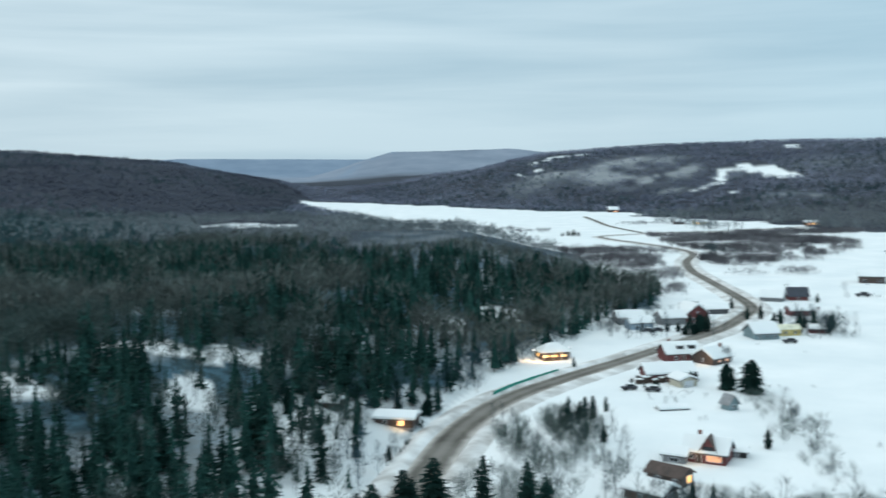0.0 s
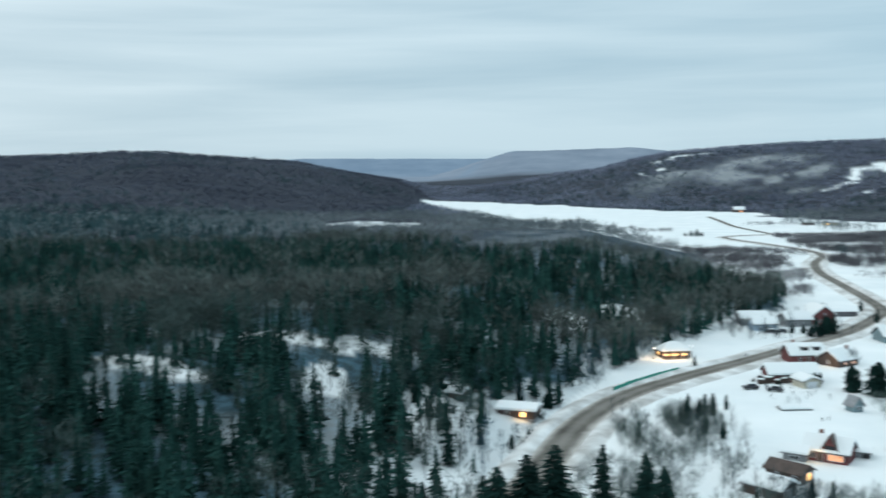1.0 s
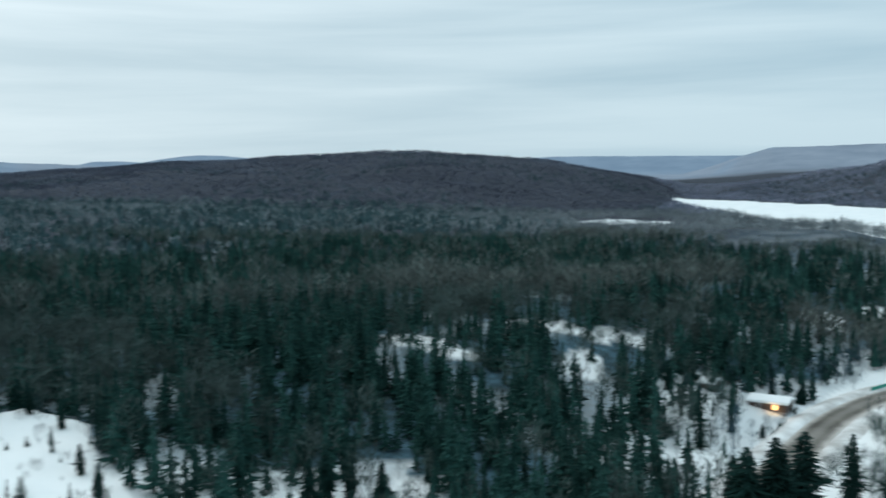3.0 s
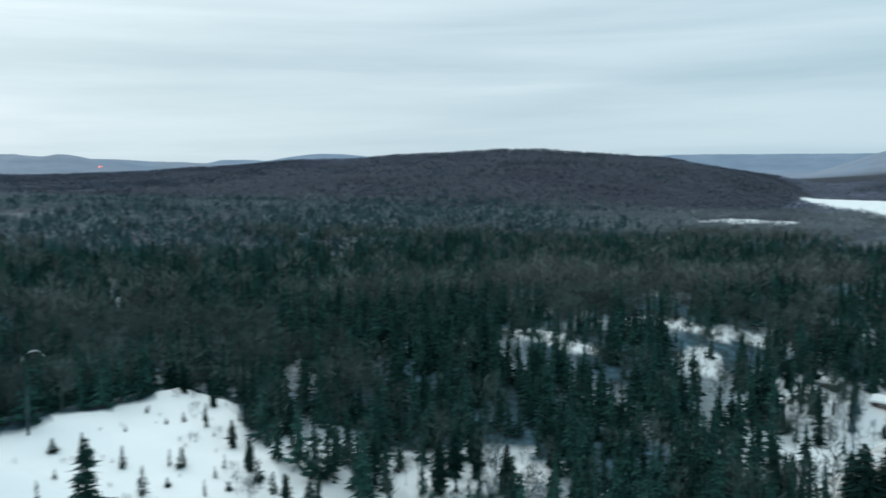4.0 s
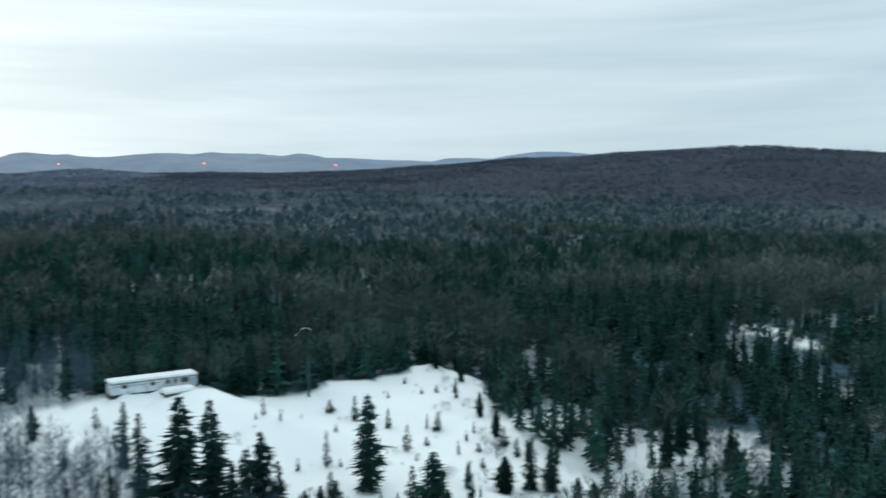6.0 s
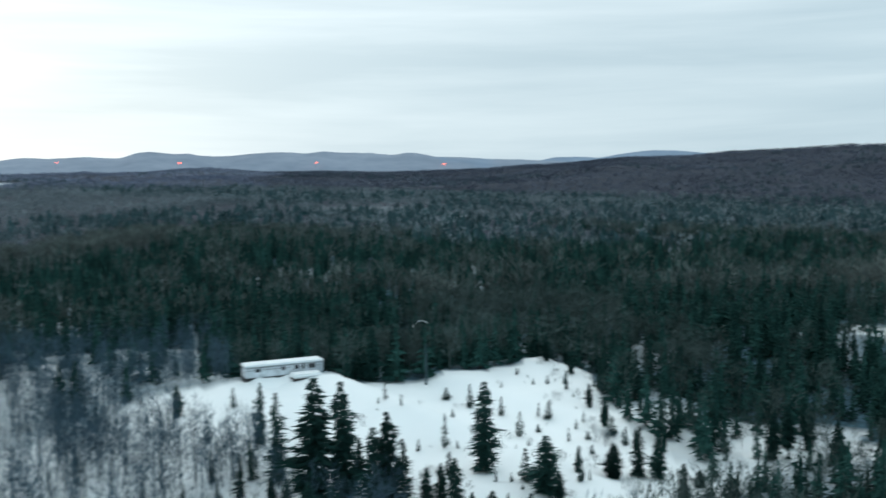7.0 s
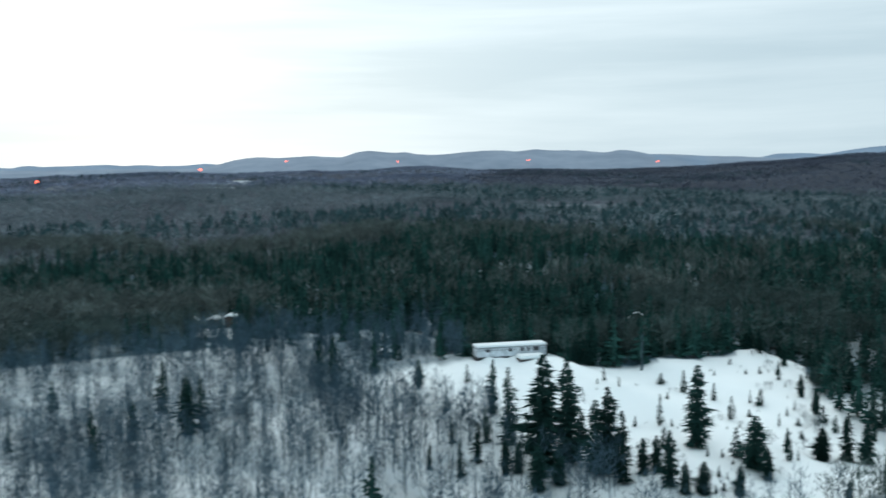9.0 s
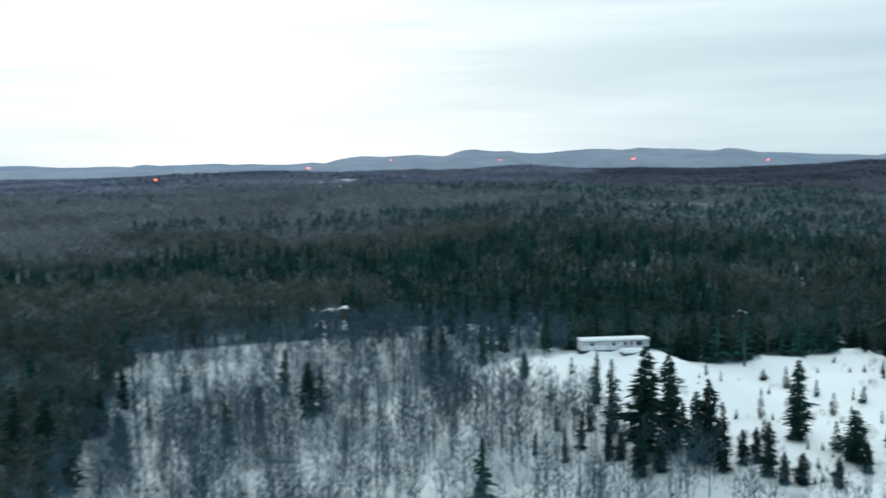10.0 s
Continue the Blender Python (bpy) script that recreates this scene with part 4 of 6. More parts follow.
def set_tree(kind, x, y, h, wide=1.0, z=None):
    base = kind[TREE_RND.randrange(len(kind))]
    m = pose(x, y, (land(x, y) if z is None else z) - 0.05, TREE_RND.uniform(-2, 2), TREE_RND.uniform(-2, 2), TREE_RND.uniform(0, 360)) @ Matrix.Diagonal((h * wide, h * wide, h, 1))
    if base.name in USED:
        copy_thing(base, m @ Matrix.Diagonal([1 / c for c in base.scale] + [1]))
    else:
        USED.add(base.name)
        base.matrix_basis = m


# on the snow slope below the trailer: place, height, breadth
for x, y, h, w in ((-89.5, 23.8, 17.2, 0.9), (-83.2, 26.6, 13.6, 0.9), (-83.9, 24.4, 11.8, 0.9), (-82, 42.7, 13.9, 0.9), (-70.7, 43.4, 8.5, 1.44), (-67.2, 42.2, 5, 1.12), (-66, 62.2, 7, 1.16), (-74.2, 29.8, 8.8, 0.9), (-71.1, 30, 5, 1.15), (-69.6, 31.8, 5, 1.5), (-65.8, 34.9, 4.7, 1.23), (-55.4, 52.8, 7, 0.99), (-85.1, 14.7, 7.4, 1.28), (-79.7, 29.8, 5.9, 1.01), (-79, 31.8, 6, 1.01), (-93.2, 28.9, 6, 0.9), (-60.2, 64.1, 2.6, 2.16), (-92.3, 16, 5.3, 1.15), (-84.9, 18.3, 6, 1.29), (-57.3, 46.9, 2.7, 1.49)):
    set_tree(SPRUCES[:1], x, y, h, w * TREE_RND.uniform(1.45, 1.75))
for x, y, h, w in ((-79, 25.4, 11.4, 0.9), (-68.5, 60.8, 7.9, 1.1), (-115.2, 26.2, 10.4, 0.9), (-102.3, 20.8, 13.7, 0.9)):
    set_tree(SPRUCES[1:2], x, y, h, w * 1.55)
for x, y, h, w in ((-90.5, 18.8, 18.9, 0.9), (-70.3, 57.1, 5.5, 1.48)):
    set_tree(SPRUCES[2:], x, y, h, w * 1.5)
for x, y, h, w in ((-131.8, 31.1, 3.9, 0.86), (-112.9, 49.5, 3.5, 0.6), (-113.6, 64.1, 2.4, 1.43), (-107.2, 64, 4.5, 0.68), (-100.8, 65.3, 3.5, 0.66), (-90.4, 59, 4.5, 0.89), (-93.5, 69.5, 3.3, 1), (-95.7, 69.3, 2.8, 0.6), (-75.1, 44.2, 5.1, 0.81), (-105.7, 82.8, 1.7, 0.97), (-103.4, 85.1, 1.4, 1), (-88, 77.7, 1.4, 1.16), (-81.2, 70.9, 3.2, 1.07), (-77.1, 69.2, 3.4, 0.68), (-69.9, 49.7, 3.7, 0.6), (-69.4, 50.9, 1.9, 0.64), (-78.3, 62.3, 1.7, 1.06), (-83, 67.2, 1.5, 1.29)):
    set_tree(SAPLINGS, x, y, h, w * 1.25)
for x, y, h, w in ((-71.9, 37.1, 1.9, 0.75), (-70.6, 37.5, 1.2, 0.86), (-76.9, 43, 1.5, 0.75), (-84.4, 38.1, 3.5, 1.03), (-108.6, 49.5, 2.3, 0.61), (-90.8, 63.8, 1.5, 1.29), (-84.4, 64.1, 2.6, 0.6), (-87.3, 69.4, 1.9, 0.84), (-87.6, 71.6, 2.4, 0.6), (-63.4, 56.6, 2.1, 0.78), (-78.4, 41.5, 1.7, 0.63), (-74.1, 42.3, 0.8, 1.34), (-92, 44.3, 5.9, 0.6), (-94.3, 40.9, 2.1, 0.68), (-123, 21.2, 4, 0.79), (-113.3, 21.2, 2.3, 1.05), (-100.1, 22.2, 3.5, 0.73), (-68.5, 34.7, 1.4, 1.13), (-62.6, 58.5, 0.9, 1.2)):
    set_tree(SAPLINGS, x, y, h, w * 1.25)
for k in range(110):
    x, y = TREE_RND.uniform(-116, -62), TREE_RND.uniform(30, 90)
    if slope_open(x, y) > 0.5:
        set_tree(SAPLINGS if k % 3 == 0 else SHRUBS, x, y, TREE_RND.uniform(0.5, 1.6), TREE_RND.uniform(0.8, 1.2))
# young spruces and brush where the slope meets the woods
for k in range(15):
    t = TREE_RND.random()
    y = 52 + 44 * t
    x = float(np.interp(y, (52, 62, 70, 80, 97), (-60, -63, -72, -88, -107))) + TREE_RND.uniform(-13, 2)
    set_tree(SPRUCES if k % 3 else BARES, x, y, TREE_RND.uniform(2.4, 5.5), TREE_RND.uniform(1.0, 1.4))
for k in range(20):
    t = TREE_RND.random()
    y = 50 + 46 * t
    x = float(np.interp(y, (52, 62, 70, 80, 97), (-60, -63, -72, -88, -107))) + TREE_RND.uniform(-16, 2)
    set_tree(SHRUBS, x, y, TREE_RND.uniform(1.2, 3.0), 1.2)
# low brush where the slope runs into the grove
for k in range(46):
    x, y = TREE_RND.uniform(-122, -84), TREE_RND.uniform(20, 40)
    if y < 22 + (x + 122) * 0.45:
        set_tree(SHRUBS, x, y, TREE_RND.uniform(0.7, 2.4), TREE_RND.uniform(1.0, 1.5))
# in the grove below the crest
for x, y, h in ((-164.1, -19.8, 11.3), (-146, -20, 11.5), (-148, -16.6, 10.5), (-148.3, -29, 7.5), (-133.6, -38.4, 10.3), (-159.8, 11.6, 10.8), (-156.1, 13.4, 11.3), (-138.2, 23.9, 6), (-123.6, -72.2, 17), (-126, -68, 14), (-121, -77, 15), (-140, -63, 10), (-150, -58, 9), (-168, -52, 9), (-134, -56, 8)):
    set_tree(SPRUCES, x, y, h, 1.4)
for k in range(56):
    x, y = TREE_RND.uniform(-150, -80), TREE_RND.uniform(-40, 24)
    set_tree(BARES, x, y, TREE_RND.uniform(6, 10), TREE_RND.uniform(0.8, 1.2))
# beside the road
for x, y, h in ((21.2, 168.8, 5.1), (25.8, 176.3, 4.4), (24, 172, 4), (33.1, 127.6, 4), (35.9, 127.6, 3.6),
                (-19, 117.7, 4.5), (-19.9, 110.4, 4.7), (-17.8, 137.7, 10.4), (-14, 150, 7), (52.5, 155, 3.6)):
    set_tree(SPRUCES, x, y, h, 1.4)
for x, y, h, w in ((-1.4, 116.6, 11.0, 1.9), (-5, 109, 12.0, 1.9), (-8.4, 108.5, 10.5, 2.0), (-4.4, 114.5, 9.0, 1.9), (4.6, 117.0, 11.0, 1.45), (10.2, 117.5, 10.2, 1.5), (12.2, 113.3, 9.5, 1.6), (-10.5, 112.0, 8.0, 1.7), (-20.5, 112, 7.5, 1.4), (24.0, 118.0, 5.0, 1.5)):
    set_tree(SPRUCES[::2], x, y, h, w)
for x, y, h in ((62.7, 195, 6.6), (58.6, 198.9, 5.2)):
    set_tree(ROUNDFIRS, x, y, h * 1.1, 1.0)
for x, y, h, w in ((73, 273, 5, 1.6), (70, 268, 4, 1.9), (67, 266, 3.6, 2.0), (100, 272, 4.5, 1.6), (104, 277, 4, 1.5), (98, 280, 5, 1.3), (92, 292, 4.5, 1.4), (94.7, 703, 5.5, 2.4), (91, 704, 4.4, 2.6), (98, 702.5, 3.6, 2.8), (87, 705, 3.0, 2.8)):
    set_tree(SPRUCES[2:], x, y, h, w)
for k in range(10):
    set_tree(BARES, TREE_RND.uniform(142, 153), TREE_RND.uniform(520, 542), TREE_RND.uniform(6, 9), 1.6)
for k in range(30):
    x, y = TREE_RND.uniform(3, 30), TREE_RND.uniform(118, 178)
    if x > np.interp(y, (118, 178), (0, 14)) + 5:
        set_tree(BARES, x, y, TREE_RND.uniform(2.5, 5.5), TREE_RND.uniform(1, 1.5))
for k in range(24):
    set_tree(SHRUBS, TREE_RND.uniform(27, 56), TREE_RND.uniform(119, 131), TREE_RND.uniform(2, 4.5))
for k in range(26):
    t = TREE_RND.random()
    set_tree(SHRUBS, 55 + 14 * t + TREE_RND.uniform(-2.5, 2.5), 135 + 65 * t + TREE_RND.uniform(-4, 4), TREE_RND.uniform(0.8, 2.2))
for k in range(14):
    set_tree(BARES, TREE_RND.uniform(102, 112), TREE_RND.uniform(262, 284), TREE_RND.uniform(4, 8), 1.2)
for k in range(16):
    set_tree(BARES, TREE_RND.uniform(50, 80), TREE_RND.uniform(258, 296), TREE_RND.uniform(3, 6), 1.3)
for k in range(22):
    set_tree(SHRUBS, TREE_RND.uniform(36, 90), TREE_RND.uniform(140, 330), TREE_RND.uniform(0.5, 1.3))


for x, y, h in ((-131, 61, 11.5), (-131.5, 66.5, 11.5), (-133.5, 58.5, 9), (-132.5, 69, 9), (-127.5, 71, 5)):
    set_tree(SPRUCES, x, y, h, 1.25)


def thicket():
    rnd = np.random.default_rng(33)
    temps = [spray_template(random.Random(k + 40), 70, 0.34, 0.016, 0.22, 6, 0.08, 0.9) for k in range(6)]
    pts = []
    for cx, cy, ax, ay, n in ((16, 158, 8, 16, 170), (22, 168, 7, 10, 110), (10, 132, 9, 14, 110), (42, 124, 16, 5, 90), (24, 140, 7, 14, 40), (62, 176, 5, 22, 34), (58, 150, 4, 18, 16)):
        a, q = rnd.uniform(0, 6.28, n), np.sqrt(rnd.random(n))
        pts.append(np.column_stack([cx + np.cos(a) * q * ax, cy + np.sin(a) * q * ay]))
    p = np.concatenate(pts)
    lane = catmull([(9, 181), (12.9, 176), (15.4, 171), (16.6, 161), (19, 152)], 1.0)
    p = p[(road_distance(p[:, 0], p[:, 1]) > 6.5) & (np.min(np.hypot(p[:, 0, None] - lane[None, :, 0], p[:, 1, None] - lane[None, :, 1]), axis=1) > 1.7)]
    scatter("thicket", temps, np.column_stack([p, land(p[:, 0], p[:, 1])]), rnd.uniform(1.2, 3.8, len(p)), rnd.uniform(0.9, 1.5, len(p)), [BARK, BARK], "leafless grey thickets on the roadside snow", "thicket", 6)


thicket()


SCRUBWOOD = material("brown_scrub_wood", (0.060, 0.060, 0.068), (0.140, 0.138, 0.148), 0.05, 0.95, tone=0.4)


def scrub():
    rnd = np.random.default_rng(31)
    temps = [spray_template(random.Random(k), 26, 0.5, 0.06, 0.30, 3, 0.05, 1.5) for k in range(5)]
    pts = []
    for cx, cy, ax, ay, n in ((168, 520, 18, 45, 260), (165, 465, 30, 6, 90), (205, 452, 40, 4, 50), (75, 560, 30, 40, 260), (90, 520, 25, 45, 300), (92, 440, 14, 40, 150), (60, 760, 25, 10, 40), (62, 640, 14, 10, 20), (240, 855, 90, 8, 150),
                              (190, 690, 45, 26, 900), (188, 635, 42, 34, 1300), (182, 575, 36, 30, 800), (150, 600, 12, 40, 300), (255, 708, 45, 16, 500), (330, 712, 60, 12, 400), (238, 521, 45, 7, 330), (100, 540, 32, 30, 380), (90, 480, 18, 40, 300),
                              (150, 500, 20, 26, 260), (178, 470, 26, 20, 320), (182, 398, 9, 8, 60), (160, 425, 40, 4, 50), (200, 440, 40, 5, 60), (45, 800, 14, 22, 60), (80, 372, 12, 26, 130), (66, 345, 8, 12, 60), (136, 492, 5, 26, 130),
                              (228, 640, 22, 45, 700), (222, 560, 20, 30, 420), (246, 610, 12, 30, 260), (206, 466, 26, 9, 300), (194, 430, 14, 10, 120)):
        a, q = rnd.uniform(0, 6.28, n), np.sqrt(rnd.random(n))
        pts.append(np.column_stack([cx + np.cos(a) * q * ax, cy + np.sin(a) * q * ay]))
    p = np.concatenate(pts)
    p = p[(road_distance(p[:, 0], p[:, 1]) > 6) & (fbm(p[:, 0] / 3.5, p[:, 1], 14, 91) > 0.485)]
    scatter("scrub", temps, np.column_stack([p, land(p[:, 0], p[:, 1])]), rnd.uniform(1.4, 4.2, len(p)), rnd.uniform(1.0, 1.8, len(p)), [SCRUBWOOD, SCRUBWOOD], "leafless brown scrub on the snowy flats", "scrub", 5)


scrub()


def lakeside_hardwoods():
    rnd = np.random.default_rng(37)
    temps = [spray_template(random.Random(k + 70), 30, 0.2, 0.05, 0.2, 4, 0.2, 1.6) for k in range(4)]
    t = rnd.random(70)
    y = 740 + 150 * t
    x = np.interp(y, (740, 792, 880), (214, 214, 203)) + rnd.normal(0, 9, len(y))
    scatter("lakeside_hardwoods", temps, np.column_stack([x, y, land(x, y)]), rnd.uniform(5, 10, len(x)), rnd.uniform(0.8, 1.3, len(x)), [FARWOOD, FARWOOD], "slender leafless grey hardwoods by the far road", "trees", 7)


lakeside_hardwoods()

# ---- buildings ----


def paint(name, col, scale=1.5):
    return material(name, tuple(c * 0.8 for c in col), tuple(min(1, c * 1.1) for c in col), scale, 0.75, c=tuple(c * 0.62 for c in col), c_scale=0.5)


RED = paint("barn_red_boards", (0.15, 0.045, 0.045))
BROWN = paint("dark_brown_boards", (0.085, 0.060, 0.050))
GREY = paint("weathered_grey_boards", (0.26, 0.27, 0.28))
TEAL = paint("pale_teal_boards", (0.20, 0.28, 0.30))
CREAM = paint("cream_boards", (0.58, 0.55, 0.45))
# Lamplight on the roof is put into this pale yellow.
LITROOF = paint("lamplit_yellow_roof", (0.80, 0.80, 0.62))
YELLOW = paint("yellow_boards", (0.62, 0.50, 0.20))
BLUE = paint("pale_blue_boards", (0.36, 0.46, 0.55))
WHITE = paint("off_white_siding", (0.68, 0.71, 0.74))
NAVY = paint("dark_sheet_metal", (0.045, 0.055, 0.075))
SHINGLE = paint("grey_shingles", (0.13, 0.13, 0.14))
FRAME = paint("white_trim", (0.68, 0.70, 0.72))
DARK = paint("dark_shadow_boards", (0.03, 0.03, 0.032))
BRICK = paint("chimney_brick", (0.20, 0.09, 0.07))
GLASS = material("dark_window_glass", (0.02, 0.025, 0.03), (0.035, 0.04, 0.045), 1.0, 0.08)
LIT = material("lamplit_window", (0.8, 0.5, 0.2), (0.9, 0.6, 0.3), 2.0, 0.4, emit=(1.0, 0.50, 0.13), power=1.9)
LITRED = material("lamplit_orange_window", (0.8, 0.4, 0.2), (0.9, 0.5, 0.3), 2.0, 0.4, emit=(1.0, 0.40, 0.18), power=0.6)
LAMPWHITE = material("white_yard_lamp", (0.9, 0.9, 0.9), (0.95, 0.95, 0.95), 1.0, 0.4, emit=(1.0, 0.9, 0.8), power=4.0)
LAMPRED = material("red_beacon_glass", (0.6, 0.05, 0.03), (0.7, 0.06, 0.04), 1.0, 0.4, emit=(1.0, 0.12, 0.06), power=7.0)
GREENNET = material("green_netting", (0.02, 0.22, 0.16), (0.04, 0.33, 0.24), 3.0, 0.8)
RUBBER = material("tyre_rubber", (0.02, 0.02, 0.02), (0.035, 0.035, 0.035), 4.0, 0.9)
CARDARK = material("dark_car_paint", (0.03, 0.032, 0.04), (0.05, 0.05, 0.06), 1.0, 0.35)


def box(bm, x0, x1, y0, y1, z0, z1):
    vs = [bm.verts.new((x, y, z)) for z in (z0, z1) for x, y in ((x0, y0), (x1, y0), (x1, y1), (x0, y1))]
    for f in ((0, 3, 2, 1), (4, 5, 6, 7), (0, 1, 5, 4), (1, 2, 6, 5), (2, 3, 7, 6), (3, 0, 4, 7)):
        bm.faces.new([vs[k] for k in f])
    return bm


def boxed(x0, x1, y0, y1, z0, z1, bevel=0.0, seg=1):
    bm = box(bmesh.new(), x0, x1, y0, y1, z0, z1)
    if bevel:
        bmesh.ops.bevel(bm, geom=bm.edges[:], offset=bevel, segments=seg, affect="EDGES")
    return bm


def prism(profile, y0, y1, bevel=0.0, seg=1):
    """Profile in x and z, drawn out along y."""
    bm = bmesh.new()
    a, b = [bm.verts.new((x, y0, z)) for x, z in profile], [bm.verts.new((x, y1, z)) for x, z in profile]
    n = len(profile)
    bm.faces.new(a)
    bm.faces.new(b[::-1])
    for k in range(n):
        bm.faces.new((a[k], b[k], b[(k + 1) % n], a[(k + 1) % n]))
    if bevel:
        bmesh.ops.bevel(bm, geom=bm.edges[:], offset=bevel, segments=seg, affect="EDGES")
    return bm


def opening(ob, name, side, u, z, w, h, W, L, pane):
    """A framed window or door on one side: 'x+', 'x-' (long walls) or 'y+', 'y-' (gable walls)."""
    sgn = 1 if side[1] == "+" else -1
    fr = bmesh.new()
    t = 0.09
    for x0, x1, z0, z1 in ((-w / 2, w / 2, h / 2 - t, h / 2), (-w / 2, w / 2, -h / 2, -h / 2 + t), (-w / 2, -w / 2 + t, -h / 2 + t, h / 2 - t), (w / 2 - t, w / 2, -h / 2 + t, h / 2 - t)) + (((-0.03, 0.03, -h / 2 + t, h / 2 - t),) if name == "window" else ()):
        box(fr, x0, x1, -0.05, 0.07, z0, z1)
    f = part(name, fr, FRAME, ob)
    if side[0] == "x":
        f.matrix_basis = pose(sgn * W / 2, u, z, 0, 0, 90 if sgn < 0 else -90)
    else:
        f.matrix_basis = pose(u, sgn * L / 2, z, 0, 0, 0 if sgn > 0 else 180)
    part("pane" if name == "window" else "leaf", boxed(-w / 2 + t, w / 2 - t, -0.02, 0.04, -h / 2 + t, h / 2 - t), pane, f)


def house(name, label, x, y, turn, W, L, h, rise, wall, roof=SHINGLE, snow=0.4, wins=(), chimney=None, over=0.45, z=None, cat="house"):
    ob = thing(name, x, y, (land(x, y) if z is None else z) - 0.45, turn, label, cat)
    ob.scale = (0.92, 0.92, 0.88)
    part("wall", prism([(-W / 2, 0), (W / 2, 0), (W / 2, h), (0, h + rise), (-W / 2, h)], -L / 2, L / 2), wall, ob)
    part("foundation", boxed(-W / 2 - 0.08, W / 2 + 0.08, -L / 2 - 0.08, L / 2 + 0.08, -0.4, 0.35), GREY, ob)
    e, k = W / 2 + over, rise / (W / 2)
    drop = over * k
    part("roof", prism([(-e, h - drop + 0.02), (0, h + rise + 0.02), (e, h - drop + 0.02), (e, h - drop + 0.16), (0, h + rise + 0.18), (-e, h - drop + 0.16)], -L / 2 - over, L / 2 + over), roof, ob)
    if snow:
        part("snow_cover", prism([(-e - 0.05, h - drop + 0.17), (0, h + rise + 0.19), (e + 0.05, h - drop + 0.17), (e + 0.02, h - drop + 0.14 + snow), (0.3, h + rise + 0.10 + snow), (-0.3, h + rise + 0.10 + snow), (-e - 0.02, h - drop + 0.14 + snow)],
                                 -L / 2 - over - 0.05, L / 2 + over + 0.05, 0.12, 2), SNOW, ob, "thick white snow on the roof")
    for w in wins:
        opening(ob, w[0], *w[1:6], W, L, w[6])
    if chimney:
        cx, cy = chimney
        part("chimney", boxed(cx - 0.3, cx + 0.3, cy - 0.3, cy + 0.3, h, h + rise + 1.1, 0.04), BRICK, ob, "brick chimney")
    return ob


def win(side, u, z, w=0.9, h=1.0, pane=None):
    return ("window", side, u, z, w, h, pane or GLASS)


def door(side, u, pane=None):
    return ("door", side, u, 1.15, 1.0, 2.1, pane or BROWN)


# red cottage by the lake, with its wings
hs = house("red_cottage", "red wooden cottage with snowy roof and lamplit front", 41.2, 149.5, 62, 5.2, 7.2, 2.5, 1.9, RED, wins=(win("x-", -1.6, 1.5, 2.6, 1.2, LITRED), win("x-", 2.2, 1.6, 1.0, 1.0), door("x-", 0.9)), chimney=(0.6, 1.5))
gable = part("front_gable", prism([(-1.6, 2.3), (1.6, 2.3), (0, 5.2)], -0.0, 2.6), RED, hs, "steep red front gable")
gable.matrix_basis = pose(-2.75, -0.6, 0, 0, 0, -90)
groof = part("gable_roof", prism([(-2.0, 1.75), (0, 5.3), (2.0, 1.75), (2.0, 1.9), (0, 5.5), (-2.0, 1.9)], -0.25, 2.6), BROWN, hs)
groof.matrix_basis = pose(-2.75, -0.6, 0, 0, 0, -90)
gw = part("gable_window", boxed(-0.9, 0.9, -0.07, 0.02, 2.7, 3.6, 0.02), GLASS, hs)
gw.matrix_basis = pose(-2.75, -0.6, 0, 0, 0, -90)
house("cottage_annexe", "low grey annexe with snow-laden roof beside the red cottage", 36.2, 149.2, 62, 3.4, 3.8, 1.9, 0.8, GREY, wins=(win("x-", 0, 1.1, 1.6, 0.8),))
house("grey_shed", "dark grey board shed beside the red cottage", 46.3, 151.2, 70, 2.4, 3.2, 1.7, 0.5, DARK, snow=0.12, wins=(("door", "x-", 0, 0.9, 0.9, 1.6, GREY),))
# brown house in front, two roofs
house("brown_house", "dark brown house with bare brown roof and lamplit window", 32.6, 138.4, 48, 4.0, 6.0, 2.4, 1.1, BROWN, wins=(win("y-", 0.6, 1.5, 1.5, 1.4, LIT), win("x-", 1.0, 1.5), win("x-", -2.0, 1.5)), snow=0.0, roof=BROWN)
house("brown_garage", "brown garage under a thick snow roof", 28.4, 131.6, 48, 4.6, 6.4, 2.2, 1.1, BROWN, wins=(("door", "y-", 0, 1.1, 2.4, 2.0, GREY), win("x-", 0.5, 1.3)), snow=0.5)
# small shed and wood pile
house("garden_shed", "tall pale teal garden shed with bare grey roof", 54.2, 182.0, 25, 2.4, 2.4, 2.2, 1.5, TEAL, roof=GREY, snow=0.0, wins=(win("y-", 0, 1.4, 0.9, 0.9),))
house("wood_shelter", "long low wood shelter buried under snow", 43.4, 182.6, 98, 2.2, 5.6, 0.7, 0.35, DARK, snow=0.45, wins=(("door", "x-", 0, 0.5, 1.6, 0.6, BROWN),))
# long farmhouse and neighbours
house("farmhouse", "long red-brown house with wide white snow roof", 48.6, 209.5, 96, 6.0, 11.5, 2.6, 1.8, RED, wins=(win("x-", -3, 1.5), win("x-", 0, 1.5), win("x-", 3, 1.5), door("x-", 1.5)), snow=0.5)
house("garage", "cream garage with snow-covered roof", 50.6, 203.4, 20, 4.4, 4.6, 2.2, 0.9, CREAM, wins=(("door", "y-", 0, 1.1, 2.6, 2.0, WHITE),))
